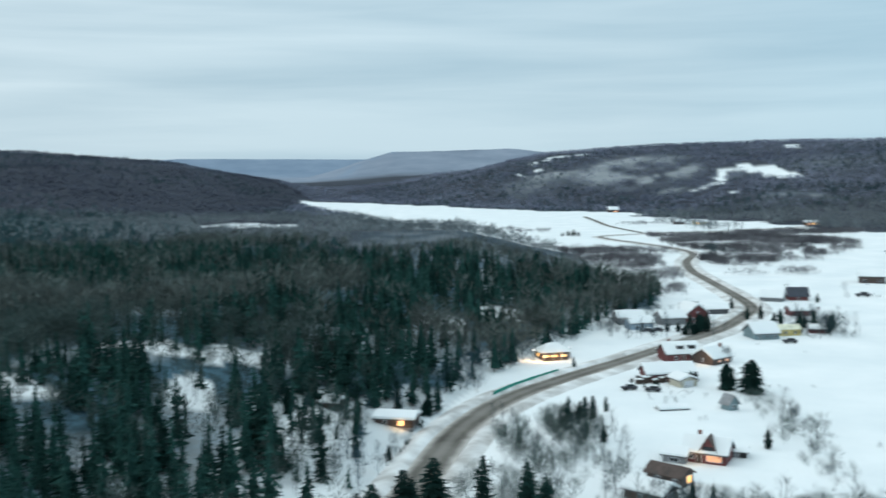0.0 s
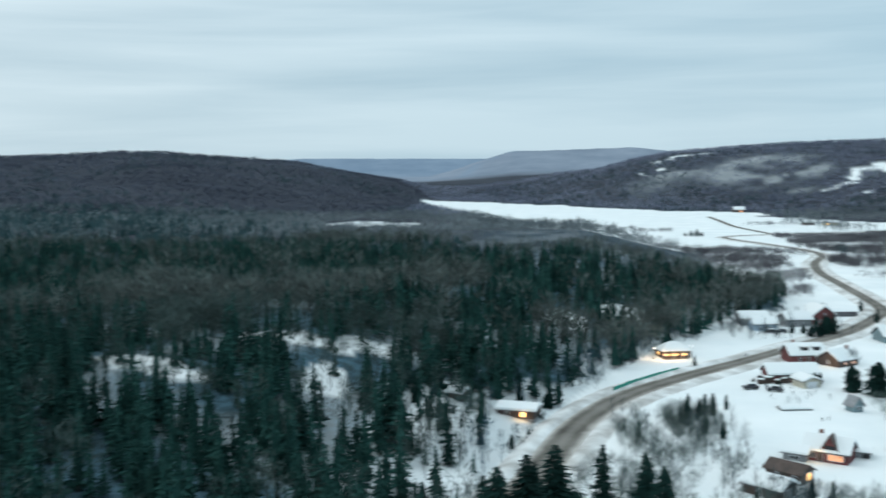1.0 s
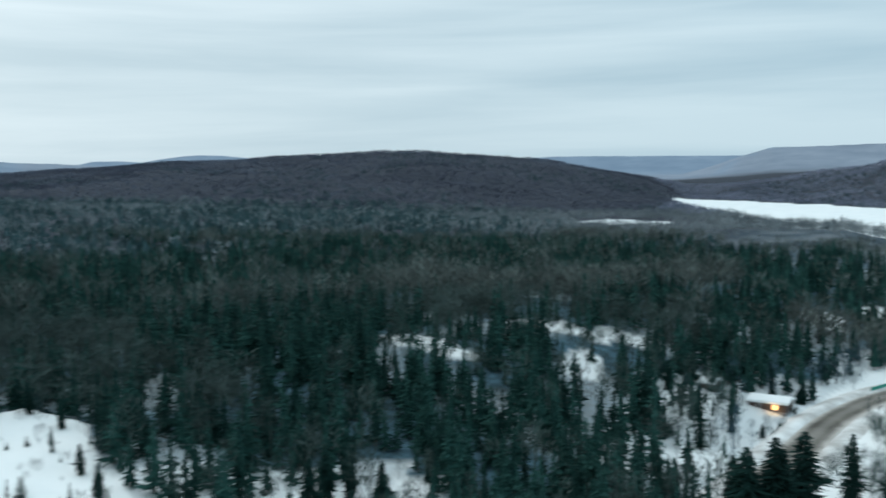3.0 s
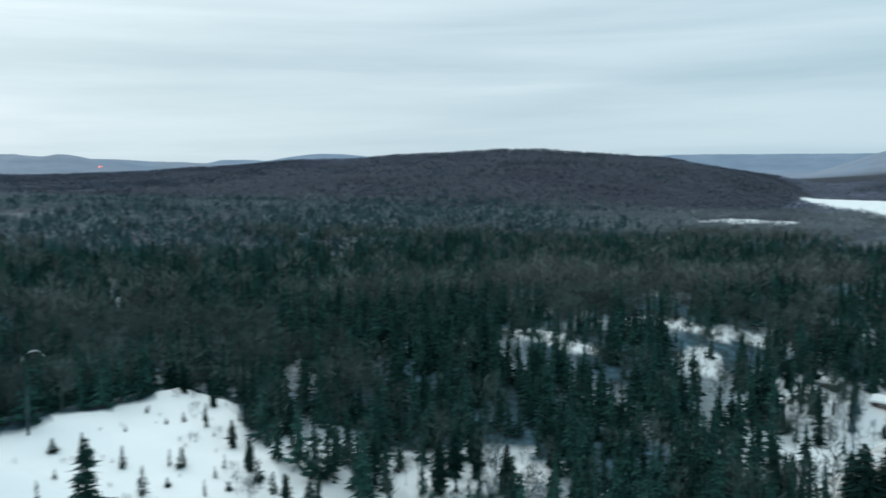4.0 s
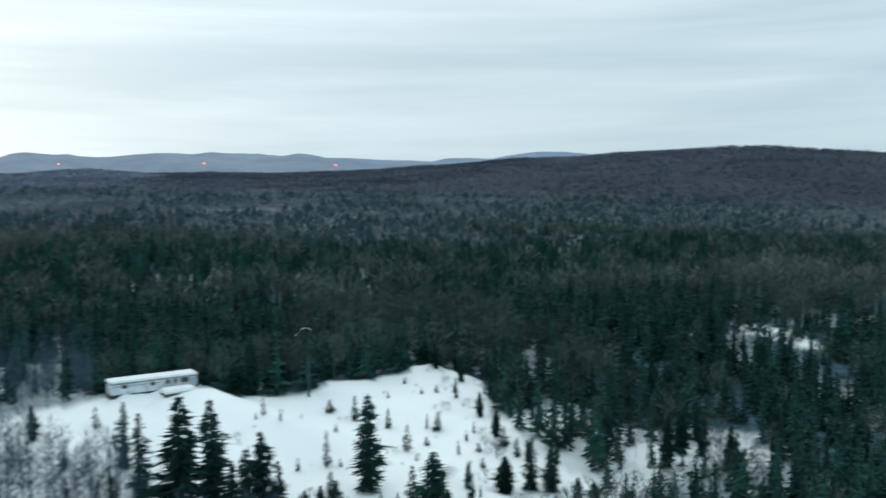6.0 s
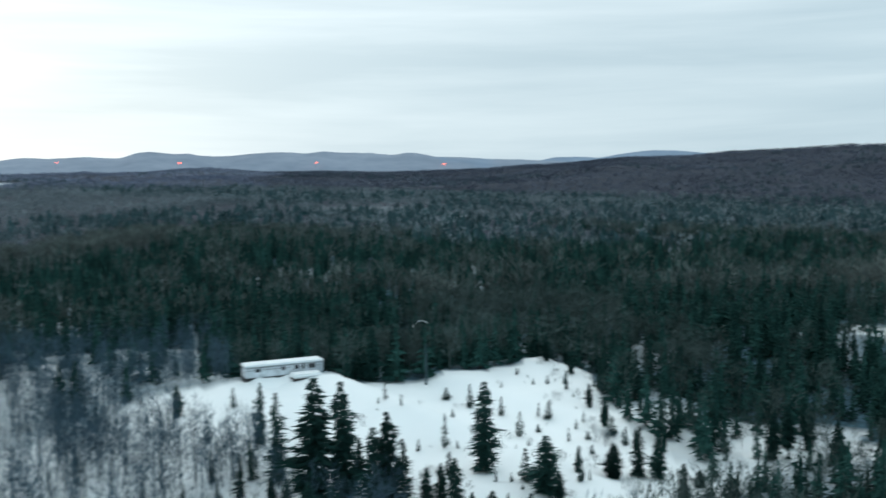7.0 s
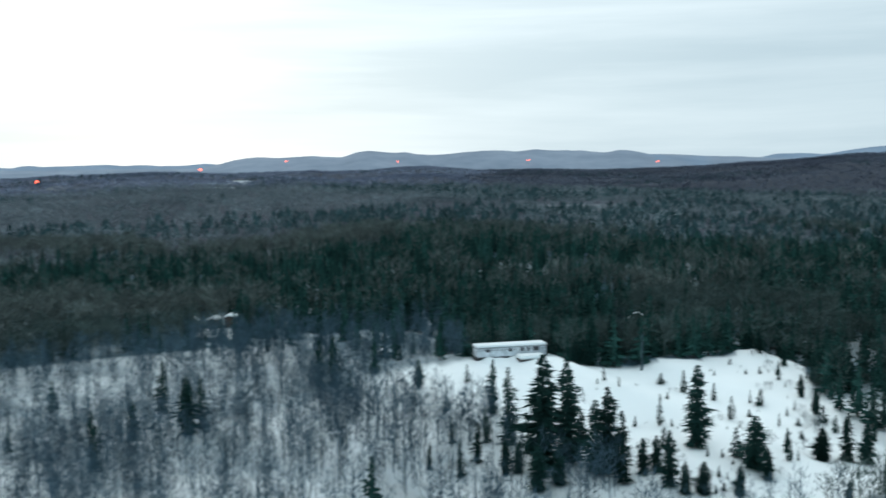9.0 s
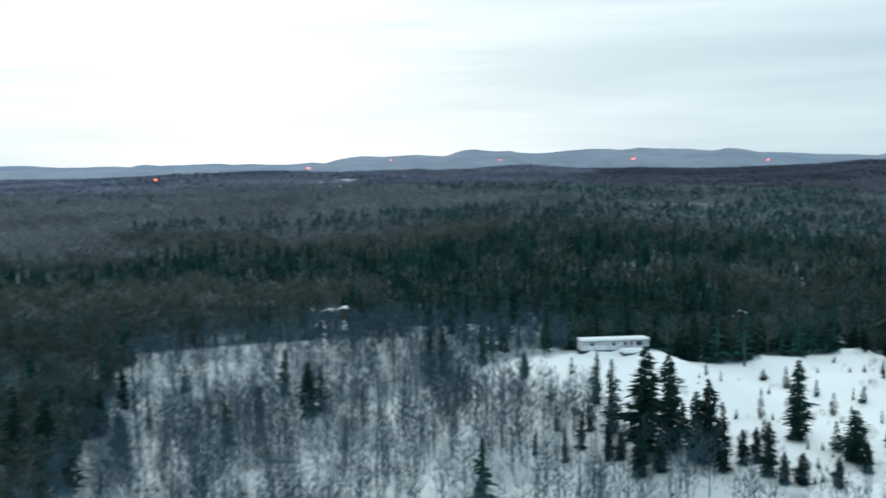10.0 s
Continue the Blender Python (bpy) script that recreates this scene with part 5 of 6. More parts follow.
vill = house("village_house", "red-brown house with snowy roof and dark dormers", 56.6, 232.0, 100, 6.4, 9.0, 2.8, 2.3, RED, wins=(win("x-", -2.5, 1.6), win("x-", 2.0, 1.6), door("x-", 0)), snow=0.45, chimney=(0.8, 2.4))
for u in (-2.6, 0.6):
    part("dormer", boxed(-2.6, -0.6, u - 0.9, u + 0.9, 3.1, 4.8, 0.03), DARK, vill, "dark dormer under snow")
    part("dormer_roof", boxed(-2.8, -0.4, u - 1.1, u + 1.1, 4.82, 5.2, 0.12, 2), SNOW, vill)
house("lamplit_house", "brown house with white roof and orange lamplit porch", 63.6, 228.0, 127, 6.4, 7.4, 2.3, 2.2, BROWN, wins=(win("x-", -1.9, 1.4, 1.7, 0.7, LITRED), win("x-", 1.2, 1.4, 1.0, 0.6, LITRED), win("y+", 0, 1.5)), snow=0.45, chimney=(-0.8, -2.2))
# lamplit house above the green netting, with a hipped roof
hip = thing("hip_roof_house", 26.6, 236.2, -0.2, 12, "house with white hipped roof and glowing orange windows", "house")
hip.scale = (0.80, 0.80, 0.76)
part("wall", boxed(-4.6, 4.6, -3.4, 3.4, 0, 2.6), BROWN, hip)
bm = bmesh.new()
lo = [bm.verts.new(c) for c in ((-5.2, -4, 2.6), (5.2, -4, 2.6), (5.2, 4, 2.6), (-5.2, 4, 2.6))]
hi = [bm.verts.new(c) for c in ((-1.4, -0.1, 5.2), (1.4, -0.1, 5.2), (1.4, 0.1, 5.2), (-1.4, 0.1, 5.2))]
bm.faces.new(lo[::-1])
bm.faces.new(hi)
for k in range(4):
    bm.faces.new((lo[k], lo[(k + 1) % 4], hi[(k + 1) % 4], hi[k]))
bmesh.ops.bevel(bm, geom=bm.edges[:], offset=0.12, segments=2, affect="EDGES")
part("roof", bm, SNOW, hip, "snow-covered hipped roof")
for u, w in ((-3.2, 1.8), (-0.6, 2.2), (2.4, 1.8)):
    opening(hip, "window", "y-", u, 1.4, w, 0.7, 9.2, 6.8, LIT)
opening(hip, "window", "x-", 0, 1.4, 1.8, 1.2, 9.2, 6.8, LIT)
part("porch_floor", boxed(-4.6, 3.6, -5.2, -3.4, 0.0, 0.4, 0.03), BROWN, hip)
for u in (-4.4, -1.4, 1.2, 3.4):
    part("porch_post", boxed(u - 0.07, u + 0.07, -5.1, -4.96, 0.4, 2.6), FRAME, hip)


def yard_lamp(x, y, h):
    ob = thing("yard_lamp", x, y, land(x, y), 0, "yard lamp with glowing white head on a post", "lamp", "yard lamps")
    bm = bmesh.new()
    bmesh.ops.create_cone(bm, cap_ends=True, segments=8, radius1=0.09, radius2=0.06, depth=h, matrix=Matrix.Translation((0, 0, h / 2)))
    part("post", bm, GREY, ob)
    part("lamp_head", boxed(-0.15, 0.15, -0.11, 0.11, h, h + 0.15, 0.04, 2), LAMPWHITE, ob, "glowing white lamp head")


yard_lamp(21.6, 232.0, 2.6)
yard_lamp(31.0, 236.5, 2.4)
# low house among the trees by the road
house("low_house", "low brown house with snowy roof and one lamplit window", -8.6, 171.0, 78, 5.2, 7.6, 2.0, 0.7, BROWN, wins=(win("x-", -1.4, 1.25, 1.3, 1.0, LIT), win("x-", 1.8, 1.25)), snow=0.55)
house("forest_shed", "small forest shed with snow-laden roof", -20.2, 172.5, 70, 2.6, 3.2, 2.0, 0.8, BROWN, snow=0.4)
house("forest_shack", "grey shack with thin snow roof among bare trees", -172.0, 33.0, 40, 2.6, 4.4, 2.0, 0.5, GREY, snow=0.4)
for hx, hy in ((-237.5, 6.5), (-235.5, 12.0), (-238.0, 17.5)):
    house("forest_hut", "little hut under snow in a forest gap", hx, hy, 60, 2.6, 3.4, 3.6, 0.6, BROWN, snow=0.45)
# village at the bend
house("red_gable_house", "house with red gable and snowy roof", 75.6, 294.0, 12, 7.4, 9.0, 3.6, 2.9, RED, wins=(win("y-", -1.5, 1.6), win("y-", 1.5, 1.6), win("y-", 0, 4.0, 0.8, 0.8)), snow=0.4)
house("white_roof_house", "low grey house with broad snow roof", 67.6, 287.5, 100, 6.4, 8.0, 2.9, 1.9, GREY, wins=(win("x-", -1.6, 1.4), win("x-", 1.6, 1.4)), snow=0.45)
house("blue_house", "pale blue house with snow roof", 56.6, 279.6, 100, 5.6, 7.4, 2.7, 1.6, BLUE, wins=(win("x-", -1.6, 1.4), win("x-", 1.6, 1.4), door("x-", 0)), snow=0.4)
house("grey_house", "grey house with broad snow roof behind the blue house", 55.6, 289.5, 95, 6.0, 8.6, 2.9, 1.8, GREY, snow=0.4)
house("roadside_barn", "dark low barn with snow roof by the road", 87.0, 309.0, 95, 4.5, 8.0, 2.2, 0.7, SHINGLE, snow=0.3)
house("teal_house", "grey-teal house with white snow roof", 86.4, 262.0, 100, 7.4, 7.6, 2.5, 2.6, TEAL, wins=(win("x-", -2.4, 1.5), win("x-", 0, 1.5), win("x-", 2.4, 1.5)), snow=0.4)
house("yellow_house", "small yellow house with pale roof edge, lamplight put into its colour", 95.0, 266.6, 96, 5.0, 6.5, 2.6, 1.0, YELLOW, roof=LITROOF, wins=(win("x-", -1.5, 1.5), win("x-", 1.5, 1.5)), snow=0.0)
house("red_hut", "small red hut with snow roof", 104.4, 269.4, 80, 3.6, 4.6, 1.9, 0.9, RED, snow=0.4, wins=(door("x-", 0),))
house("long_red_house", "long red house with white snow roof", 112.0, 302.6, 92, 5.4, 8.6, 2.4, 1.6, RED, wins=(win("x-", -2.5, 1.4, 1.4), win("x-", 1.0, 1.4, 1.4)), snow=0.45)
house("navy_roof_house", "house with steep dark bare metal roof", 124.6, 340.0, 80, 6.6, 7.2, 2.4, 3.0, RED, roof=NAVY, snow=0.0, wins=(win("x-", 0, 1.4),))
house("grey_snow_house", "grey house buried under a wide snow roof", 115.4, 338.0, 60, 7.0, 8.0, 2.0, 2.2, GREY, snow=0.5)
house("brown_lake_house", "dark brown house with snowy roof by the lake", 173.0, 390.0, 68, 8.0, 10.5, 3.6, 2.2, BROWN, snow=0.5, wins=(win("x-", -3, 1.6, 1.4), win("x-", 3, 1.6, 1.4)))
house("red_lake_hut", "small red-brown hut near the shrubs", 119.5, 313.0, 85, 3.0, 3.8, 1.9, 0.8, RED, snow=0.35)
# far across the valley
house("far_house", "far house with snow roof and a lit window", 198.0, 1130.0, 95, 10.0, 13.0, 4.0, 3.6, BROWN, wins=(win("x-", -2, 2, 4.0, 2.0, LITRED),), snow=0.6)
house("far_farm", "far farmhouse with snow roof beside the valley road", 207.0, 850.0, 95, 7.0, 9.0, 3.2, 2.0, BROWN, snow=0.5)
house("far_barn", "far yellowish barn with snow roof", 224.0, 846.0, 95, 7.0, 12.0, 3.0, 2.0, YELLOW, snow=0.5, wins=(win("x-", 3, 2, 2.0, 1.5, LIT),))
house("far_lit_house", "far house with glowing orange windows at the wood's edge", 308.0, 812.0, 90, 7.0, 11.0, 3.0, 1.6, BROWN, wins=(win("x-", -2.5, 1.8, 4.5, 1.8, LIT), win("x-", 2.5, 1.8, 3.5, 1.8, LITRED)), snow=0.4)


def car(x, y, turn, label, paint_mat, size=0.8):
    ob = thing("parked_car", x, y, land(x, y) + 0.02, turn, label, "car", "parked cars")
    s = size
    part("body", boxed(-0.85 * s, 0.85 * s, -2.1 * s, 2.1 * s, 0.35 * s, 0.95 * s, 0.12, 2), paint_mat, ob)
    part("cabin", prism([(-0.75 * s, 0.95 * s), (0.75 * s, 0.95 * s), (0.62 * s, 1.5 * s), (-0.62 * s, 1.5 * s)], -1.3 * s, 0.7 * s, 0.08, 2), GLASS, ob)
    part("snow_cover", prism([(-0.64 * s, 1.5 * s), (0.64 * s, 1.5 * s), (0.5 * s, 1.72 * s), (-0.5 * s, 1.72 * s)], -1.25 * s, 0.65 * s, 0.08, 2), SNOW, ob, "snow on the car's roof")
    for wx in (-0.8, 0.8):
        for wy in (-1.3, 1.3):
            bm = bmesh.new()
            bmesh.ops.create_cone(bm, cap_ends=True, segments=14, radius1=0.33 * s, radius2=0.33 * s, depth=0.22 * s, matrix=pose(wx * s, wy * s, 0.33 * s, 0, 90, 0))
            part("wheel", bm, RUBBER, ob)


car(57.6, 272.8, 80, "dark parked car with snow on its roof", CARDARK)
car(60.6, 273.4, 95, "dark parked car with snow on its roof", CARDARK)
car(91.0, 253.0, 85, "dark car parked beside the teal house", CARDARK, 0.9)
car(150.0, 345.0, 70, "dark van parked on the snow", CARDARK, 1.2)
car(43.0, 197.6, 70, "snow-capped car parked by the farmhouse", CARDARK)
car(38.4, 199.4, 100, "low dark car beside the farmhouse yard", CARDARK)
car(70.0, 303.5, 60, "dark car parked by the roadside barn", CARDARK)


def crate_row():
    for k, (x, y, s) in enumerate(((41.5, 204.5, 1.0), (43.2, 205.6, 1.3), (45.0, 204.8, 0.9), (46.8, 206.2, 1.1), (42.0, 207.8, 1.2))):
        ob = thing("firewood_stack", x, y, land(x, y), 20 * k, "dark firewood stack capped with snow", "firewood", "firewood stacks")
        bm = bmesh.new()
        for i in range(5):
            for j in range(4):
                bmesh.ops.create_cone(bm, cap_ends=True, segments=6, radius1=0.13 * s, radius2=0.13 * s, depth=0.9 * s, matrix=pose((i - 2) * 0.27 * s, 0, (0.13 + j * 0.24) * s, 90, 0, 0))
        part("logs", bm, BROWN, ob)
        part("snow_cover", boxed(-0.75 * s, 0.75 * s, -0.5 * s, 0.5 * s, 0.98 * s, 1.2 * s, 0.08, 2), SNOW, ob)


crate_row()


def net_fence():
    line = catmull([(9.9, 195.0), (15.0, 203.5), (20.5, 211.0), (25.8, 217.7)], 1.0)
    ob = thing("net_fence", 0, 0, 0, 0, "green netting fence standing along the roadside snow", "fence")
    bm = bmesh.new()
    rows = []
    for p in line:
        z = land(p[0], p[1]) + 0.1
        rows.append([bm.verts.new((p[0] + dx, p[1] - dx, z + dz)) for dx, dz in ((0, 0.15), (0, 0.85), (0.05, 0.85), (0.05, 0.15))])
    for a, b in zip(rows, rows[1:]):
        for k in range(4):
            bm.faces.new((a[k], a[(k + 1) % 4], b[(k + 1) % 4], b[k]))
    part("netting", bm, GREENNET, ob)
    for p in line[::3]:
        z = land(p[0], p[1])
        part("post", boxed(p[0] - 0.05, p[0] + 0.05, p[1] - 0.05, p[1] + 0.05, z - 0.2, z + 1.05), BROWN, ob)


net_fence()

# ---- trailer on the crest ----


def trailer():
    L, W, H = 14.9, 3.4, 1.8
    ob = thing("mobile_home", -139.3, 46.0, 9.85, 73.5, "long white mobile home on a snowy crest", "mobile home")
    part("body", boxed(-L / 2, L / 2, -W / 2, W / 2, 0.45, 0.45 + H, 0.06, 2), WHITE, ob)
    part("trim_band", boxed(-L / 2 - 0.02, L / 2 + 0.02, -W / 2 - 0.02, -W / 2 + 0.05, 0.45 + H - 0.5, 0.45 + H - 0.38), GREY, ob)
    part("skirting", boxed(-L / 2 + 0.05, L / 2 - 0.05, -W / 2 + 0.08, W / 2 - 0.08, -1.2, 0.45), DARK, ob, "dark skirting under the home")
    part("roof", boxed(-L / 2 - 0.12, L / 2 + 0.12, -W / 2 - 0.15, W / 2 + 0.15, 0.45 + H, 0.58 + H, 0.03), GREY, ob)
    part("snow_cover", boxed(-L / 2 - 0.15, L / 2 + 0.15, -W / 2 - 0.2, W / 2 + 0.2, 0.585 + H, 1.05 + H, 0.2, 3), SNOW, ob, "thick rounded snow on the roof")
    for u, w, h in ((-5.2, 1.0, 0.75), (-0.4, 0.9, 0.8), (2.2, 0.9, 0.9), (3.5, 0.6, 1.0), (5.2, 1.5, 1.0)):
        fr = bmesh.new()
        for x0, x1, z0, z1 in ((u - w / 2, u + w / 2, 1.75 + h / 2 - 0.07, 1.75 + h / 2), (u - w / 2, u + w / 2, 1.75 - h / 2, 1.75 - h / 2 + 0.07), (u - w / 2, u - w / 2 + 0.07, 1.75 - h / 2 + 0.07, 1.75 + h / 2 - 0.07), (u + w / 2 - 0.07, u + w / 2, 1.75 - h / 2 + 0.07, 1.75 + h / 2 - 0.07)):
            box(fr, x0, x1, -W / 2 - 0.07, -W / 2 + 0.02, z0, z1)
        f = part("window", fr, FRAME, ob)
        part("pane", boxed(u - w / 2 + 0.07, u + w / 2 - 0.07, -W / 2 - 0.04, -W / 2 + 0.01, 1.75 - h / 2 + 0.07, 1.75 + h / 2 - 0.07), GLASS, f)
    part("door", boxed(1.0, 1.8, -W / 2 - 0.06, -W / 2 + 0.02, 0.5, 2.3, 0.01), FRAME, ob)
    drift = thing("snow_drift", -139.3, 46.0, 9.85, 73.5, "smooth snow drift banked against the mobile home", "snow drift")
    bm = bmesh.new()
    rows = []
    for i in range(25):
        u = -L / 2 - 0.6 + (L + 1.2) * i / 24
        top = 0.30 + 0.16 * math.sin(u * 0.9) + 0.1 * math.sin(u * 2.3 + 1) - 0.5 * max(0.0, (-5.2 - u) / 2)
        rows.append([bm.verts.new((u, -W / 2 - o, z)) for o, z in ((-0.3, -1.6), (-0.2, top), (0.3, top - 0.05), (1.2, top - 0.45), (2.6, top - 1.0), (5.0, -2.6))])
    for p, q in zip(rows, rows[1:]):
        for k in range(5):
            bm.faces.new((p[k], p[k + 1], q[k + 1], q[k])).smooth = True
    part("drift", bm, SNOW, drift)
    dk = thing("porch_deck", -139.3, 46.0, 9.85, 73.5, "raised wooden porch deck buried in snow", "porch")
    part("deck", boxed(0.6, 6.2, -W / 2 - 3.4, -W / 2 - 0.1, -0.05, 0.15), BROWN, dk)
    part("snow_cover", boxed(0.5, 6.3, -W / 2 - 3.5, -W / 2 - 0.1, 0.155, 0.95, 0.32, 3), SNOW, dk, "deep snow on the deck")
    for px in (0.8, 2.6, 4.4, 6.0):
        part("post", boxed(px - 0.08, px + 0.08, -W / 2 - 3.3, -W / 2 - 3.14, -2.2, -0.05), BROWN, dk)
    # flat dark panel stands in for the shade below the deck
    part("deck_shade", boxed(0.7, 6.1, -W / 2 - 3.1, -W / 2 - 3.0, -1.9, -0.05), DARK, dk, "dark panel standing in for the shade under the deck")


trailer()

# bare snag near the crest
snag = thing("dead_tree", -122.4, 67.1, land(-122.4, 67.1) - 0.1, 0, "bare broken dead trunk near the crest", "tree")
v, f, m = join([(*cone((0, 0, -0.2), (0.1, 0, 4.2), 0.26, 0.20, 7), 0), (*cone((0.1, 0, 4.2), (0.0, 0.1, 7.8), 0.20, 0.12, 7), 0)])
mesh_part("trunk", (v, f, m), SAPWOOD, snag)
for p, q, r in (((0.08, 0, 2.6), (0.7, 0.2, 3.3), 0.07), ((0.05, 0, 4.9), (-0.6, 0.1, 5.5), 0.06)):
    v, f = cone(p, q, r, 0.0, 4)
    mesh_part("stub", (v, np.array(f), None), SAPWOOD, snag)


# warning beacons on far masts
def beacon(az, top, r):
    x, y = HUB[0] - math.sin(radians(az)) * r, HUB[1] + math.cos(radians(az)) * r
    base = land(x, y)
    ob = thing("beacon_mast", x, y, base, 0, "far mast with a red warning light", "mast", "warning masts")
    h = max(top - base, 4.0)
    bm = bmesh.new()
    bmesh.ops.create_cone(bm, cap_ends=True, segments=6, radius1=0.6, radius2=0.3, depth=h, matrix=Matrix.Translation((0, 0, h / 2)))
    part("mast", bm, GREY, ob)
    part("red_light", boxed(-2.2, 2.2, -1.5, 1.5, h - 1.0, h + 1.6, 0.4), LAMPRED, ob, "glowing red warning light")


for az, top, r in ((84.13, 44.7, 1400), (75.03, 64.1, 1850), (69.78, 96.5, 2950), (63.25, 92.8, 2950), (55.49, 91.0, 2900), (47.95, 83.5, 2950)):
    beacon(az, top, r)

# trees and hedges among the village houses
for k in range(18):
    set_tree(BARES, TREE_RND.uniform(44, 74), TREE_RND.uniform(262, 300), TREE_RND.uniform(3, 6.5), 1.3)
for x, y, h, w in ((72, 271, 5.5, 1.6), (74.5, 272, 6, 1.5), (69, 267, 3.2, 2.2), (66.5, 266, 3.0, 2.2), (99, 268, 4.5, 1.8), (101.5, 274, 5, 1.6), (106, 276, 5.5, 1.6), (97, 283, 4, 1.6), (95, 318, 4.5, 1.2), (128, 330, 3.5, 1.6), (52.5, 204.5, 3.0, 1.6), (54, 206, 2.6, 1.8), (30, 222, 3.0, 1.2)):
    set_tree(SPRUCES[2:], x, y, h, w)
for k in range(16):
    set_tree(BARES, TREE_RND.uniform(99, 113), TREE_RND.uniform(258, 286), TREE_RND.uniform(3.5, 7.5), 1.3)
for k in range(18):
    set_tree(SHRUBS, TREE_RND.uniform(40, 54), TREE_RND.uniform(186, 200), TREE_RND.uniform(0.6, 1.4))
for k in range(30):
    set_tree(BARES, TREE_RND.uniform(8, 30), TREE_RND.uniform(120, 172) , TREE_RND.uniform(2.5, 6), 1.3)

# dark firs and shrubs between the low house and the road
HEDGE = catmull([(-2.2, 186), (-3.2, 180), (-5.2, 169), (-7.2, 157), (-9.4, 147)], 0.5)
for k in range(26):
    p = HEDGE[TREE_RND.randrange(len(HEDGE))]
    set_tree(SPRUCES[2:] if k % 3 else SPRUCES, p[0] + TREE_RND.uniform(-1.2, 0.6), p[1], TREE_RND.uniform(1.6, 3.8) * (0.35 if 152 < p[1] < 176 else 1.0), TREE_RND.uniform(1.5, 2.2))
for k in range(18):
    p = HEDGE[TREE_RND.randrange(len(HEDGE))]
    set_tree(SHRUBS, p[0] + TREE_RND.uniform(-4, 0.5), p[1], TREE_RND.uniform(1.2, 2.6), 1.2)
for x, y, h, w in ((-15.5, 168, 7.5, 1.1), (-13, 178, 7.5, 1.2), (-9, 179, 8, 1.1)):
    set_tree(SPRUCES, x, y, h, w)
# clipped dark hedges in the village yards
for x, y, h, w in ((63.5, 273.5, 2.6, 2.4), (66.5, 273, 2.8, 2.3), (70.5, 276, 4.6, 1.7), (73, 277, 5.0, 1.6), (75, 279, 4.6, 1.5), (101, 289, 4.2, 1.6), (97, 295, 5.2, 1.3), (105, 283, 3.8, 1.8), (107, 267, 5.5, 1.3), (110, 272, 6.0, 1.2)):
    set_tree(SPRUCES[2:], x, y, h, w)
for k in range(20):
    set_tree(SHRUBS, TREE_RND.uniform(44, 52), TREE_RND.uniform(270, 292), TREE_RND.uniform(1.2, 3.0), 1.2)


# lamps under the lit porches
def porch_lamp(x, y, z, watts):
    data = bpy.data.lights.new("porch_lamp", "POINT")
    data.energy, data.color, data.shadow_soft_size = watts, (1.0, 0.55, 0.22), 0.12
    ob = tagged(new("porch_lamp", data), "warm glowing lamp on a house front", "lamp", "porch lamps")
    ob.location = (x, y, z)


porch_lamp(23.4, 231.0, 1.4, 330)
porch_lamp(20.6, 232.6, 1.4, 110)
porch_lamp(28.0, 231.8, 1.3, 200)
porch_lamp(60.6, 224.0, 1.6, 70)
porch_lamp(38.6, 146.6, 1.6, 45)
porch_lamp(-8.0, 167.6, 1.5, 90)
for k in range(26):
    set_tree(SHRUBS, TREE_RND.uniform(92, 113), TREE_RND.uniform(258, 300), TREE_RND.uniform(1.2, 3.2), 1.3)
for k in range(10):
    set_tree(SHRUBS, TREE_RND.uniform(128, 175), TREE_RND.uniform(335, 392), TREE_RND.uniform(1.5, 3.0), 1.4)
# tall brush and yard clutter among the village houses
for k in range(12):
    set_tree(SHRUBS, TREE_RND.uniform(104, 112), TREE_RND.uniform(262, 274), TREE_RND.uniform(4.0, 7.0), 0.8)
for k in range(5):
    set_tree(SHRUBS, TREE_RND.uniform(65, 68), TREE_RND.uniform(222, 232), TREE_RND.uniform(2.5, 4.5), 0.9)
for k in range(9):
    set_tree(SPRUCES[2:], TREE_RND.uniform(36, 47), TREE_RND.uniform(201, 213), TREE_RND.uniform(0.9, 1.7), TREE_RND.uniform(1.8, 2.6))
for k in range(10):
    set_tree(SHRUBS, TREE_RND.uniform(46, 58), TREE_RND.uniform(262, 276), TREE_RND.uniform(1.5, 3.5), 1.1)
for k in range(12):
    t = TREE_RND.random()
    set_tree(SHRUBS, 58 + 12 * t + TREE_RND.uniform(-1.5, 1.5), 142 + 58 * t, TREE_RND.uniform(1.0, 2.6), 1.2)
# firs in the roadside brush, and young hardwoods round the low house
for x, y, h, w in ((20.6, 170, 4.2, 1.5), (22.4, 173, 5.2, 1.4), (24.6, 175, 3.8, 1.6), (27.2, 176, 4.6, 1.5), (24.0, 163, 3.6, 1.6), (26.5, 160, 3.0, 1.7), (12.4, 160, 3.4, 1.6), (10.2, 164, 2.6, 1.7), (30.5, 181, 3.2, 1.5)):
    set_tree(SPRUCES, x, y, h, w)
for k in range(22):
    set_tree(BARES, TREE_RND.uniform(-32, -15), TREE_RND.uniform(148, 170), TREE_RND.uniform(3.5, 7), TREE_RND.uniform(1.0, 1.4))
for x, y, h in ((-29, 155, 5), (-23, 152, 4), (-18, 157, 3.2), (-27, 164, 6), (-20, 163, 2.6)):
    set_tree(SPRUCES, x, y, h, 1.3)
# spruces and brush at the foot of the slope
for x, y, h, w in ((-103.9, 7.0, 5.0, 1.3), (-97.6, 9.0, 6.0, 1.4), (-99.8, 13.5, 7.0, 1.4), (-93.2, 14.5, 5.5, 1.5), (-106.0, 19.0, 6.5, 1.4), (-110.5, 15.0, 5.0, 1.4)):
    set_tree(SPRUCES, x, y, h, w)
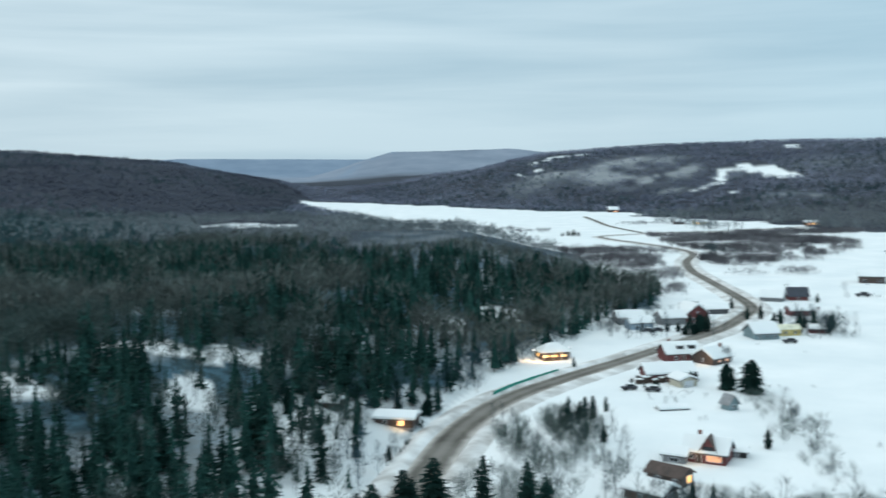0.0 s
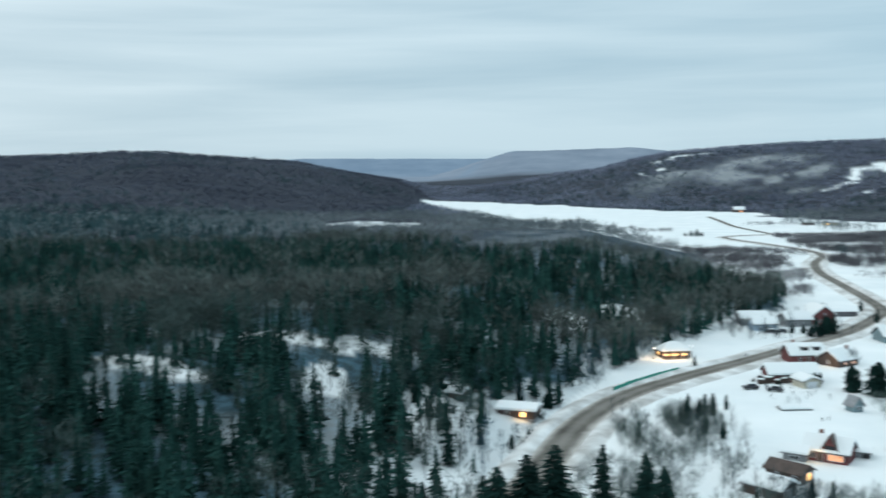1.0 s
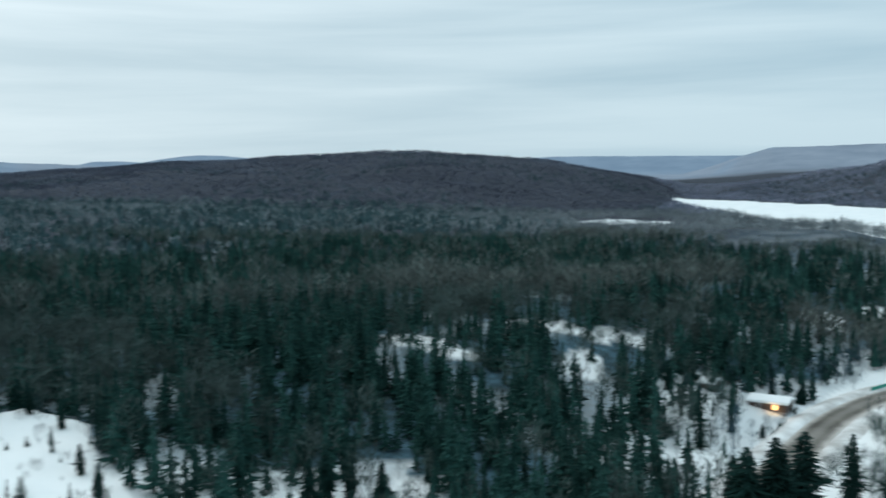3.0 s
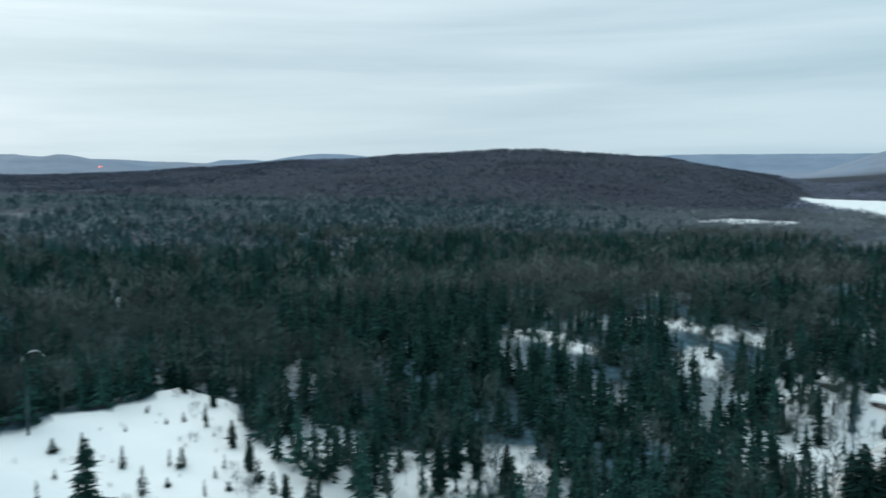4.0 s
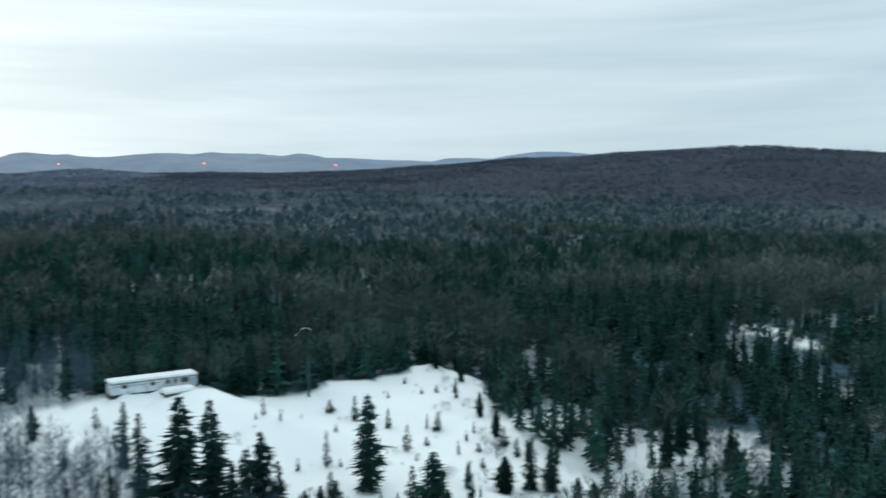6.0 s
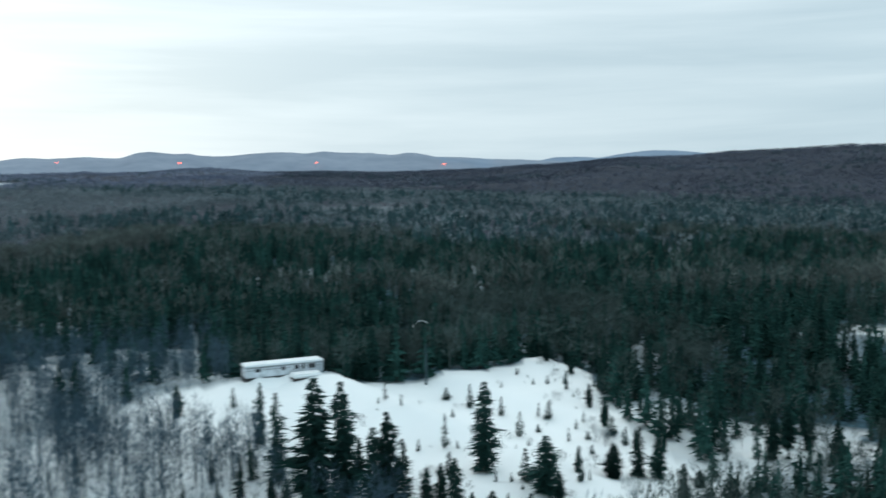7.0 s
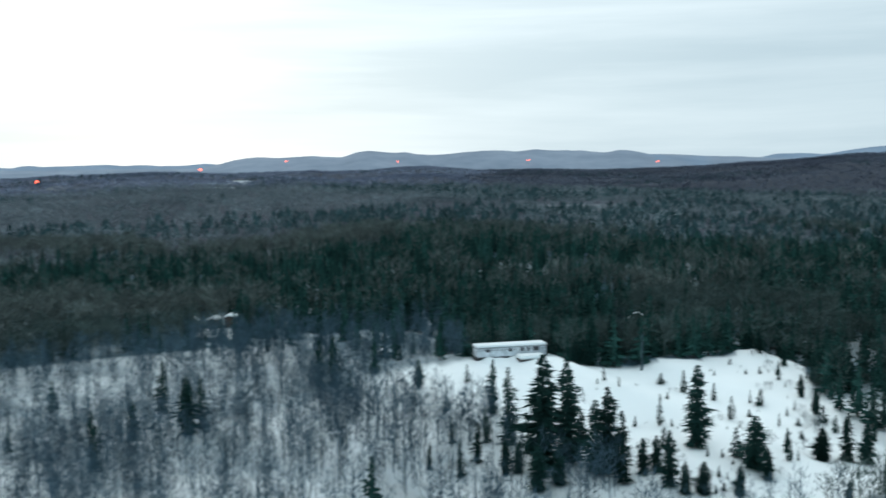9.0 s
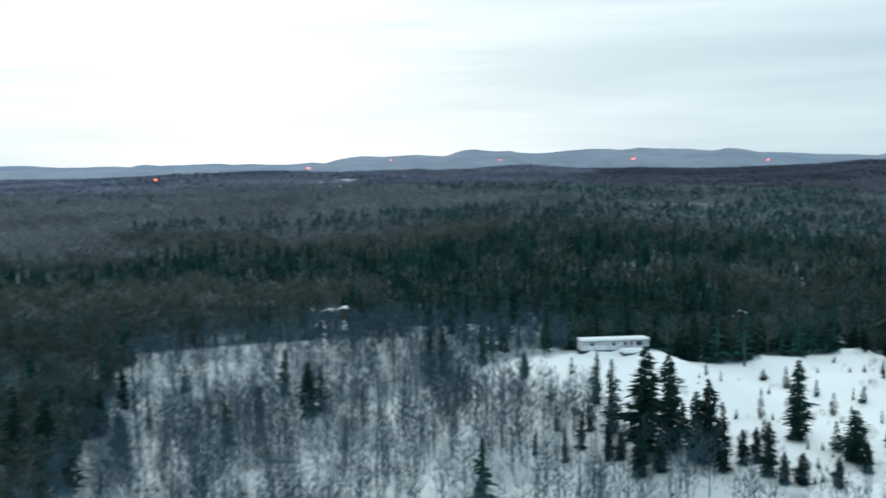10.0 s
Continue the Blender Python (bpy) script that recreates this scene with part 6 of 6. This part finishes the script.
for k in range(18):
    set_tree(BARES, TREE_RND.uniform(-114, -88), TREE_RND.uniform(4, 22), TREE_RND.uniform(3, 6.5), TREE_RND.uniform(1.0, 1.4))
# brush and young hardwoods where the woods meet the roadside snow
for k in range(46):
    t = TREE_RND.random()
    y = 196 + 66 * t
    x = float(np.interp(y, EDGE_Y, EDGE_X)) + TREE_RND.uniform(-9, 3)
    set_tree(BARES if k % 2 else SHRUBS, x, y, TREE_RND.uniform(2.5, 6.5), TREE_RND.uniform(1.0, 1.5))
# brush between the houses at the bend and the wood
for k in range(26):
    set_tree(SHRUBS if k % 3 else BARES, TREE_RND.uniform(58, 84), TREE_RND.uniform(298, 330), TREE_RND.uniform(1.5, 4.0), 1.3)
for k in range(14):
    set_tree(BARES, TREE_RND.uniform(143, 151), TREE_RND.uniform(492, 545), TREE_RND.uniform(5, 9), 1.5)
# a tall pale hardwood behind the crest
set_tree(BARES, -146.0, 82.0, 12.5, 1.5)
set_tree(BARES, -148.5, 84.0, 11.0, 1.5)

# spruces that break up the snow gap east of the slope
for k in range(10):
    set_tree(SPRUCES, TREE_RND.uniform(-69, -49), TREE_RND.uniform(79, 103), TREE_RND.uniform(4.0, 8.5), TREE_RND.uniform(1.1, 1.5))


def arched_birch(x, y):
    """A birch bowed over by snow, its crown hanging back to the ground."""
    ob = thing("bowed_birch", x, y, land(x, y), 52, "pale snow-dusted birch bowed over in an arch behind the crest", "tree")
    rnd = random.Random(91)
    arc = [(-3.6 + 7.2 * k / 12, 0.25 * math.sin(k), 6.8 * math.sin(math.pi * min(1.0, 0.06 + 0.90 * k / 12)) ** 0.7) for k in range(13)]
    stem = bmesh.new()
    crown = bmesh.new()

    def rod(bm, p, q, r0, r1):
        p, q = Vector(p), Vector(q)
        d = q - p
        m = Matrix.Translation((p + q) / 2) @ d.to_track_quat("Z", "Y").to_matrix().to_4x4()
        bmesh.ops.create_cone(bm, segments=5, radius1=r0, radius2=r1, depth=d.length, matrix=m)

    for k in range(12):
        rod(stem, arc[k], arc[k + 1], 0.17 - 0.01 * k, 0.16 - 0.01 * k)
        for _ in range(16):
            p = Vector(arc[k]).lerp(Vector(arc[k + 1]), rnd.random())
            rod(crown, p, p + Vector((rnd.uniform(-0.6, 0.8), rnd.uniform(-0.9, 0.9), -rnd.uniform(0.4, 3.2))), 0.03, 0.012)
    snow = bmesh.new()
    for k in range(2, 9):
        rod(snow, Vector(arc[k]) + Vector((0, 0, 0.13)), Vector(arc[k + 1]) + Vector((0, 0, 0.13)), 0.13, 0.10)
    part("trunk", stem, BARK, ob)
    part("twigs", crown, BROWNWOOD, ob)
    part("snow", snow, SNOW, ob, "snow lying along the bowed trunk")


arched_birch(-158.0, 97.0)
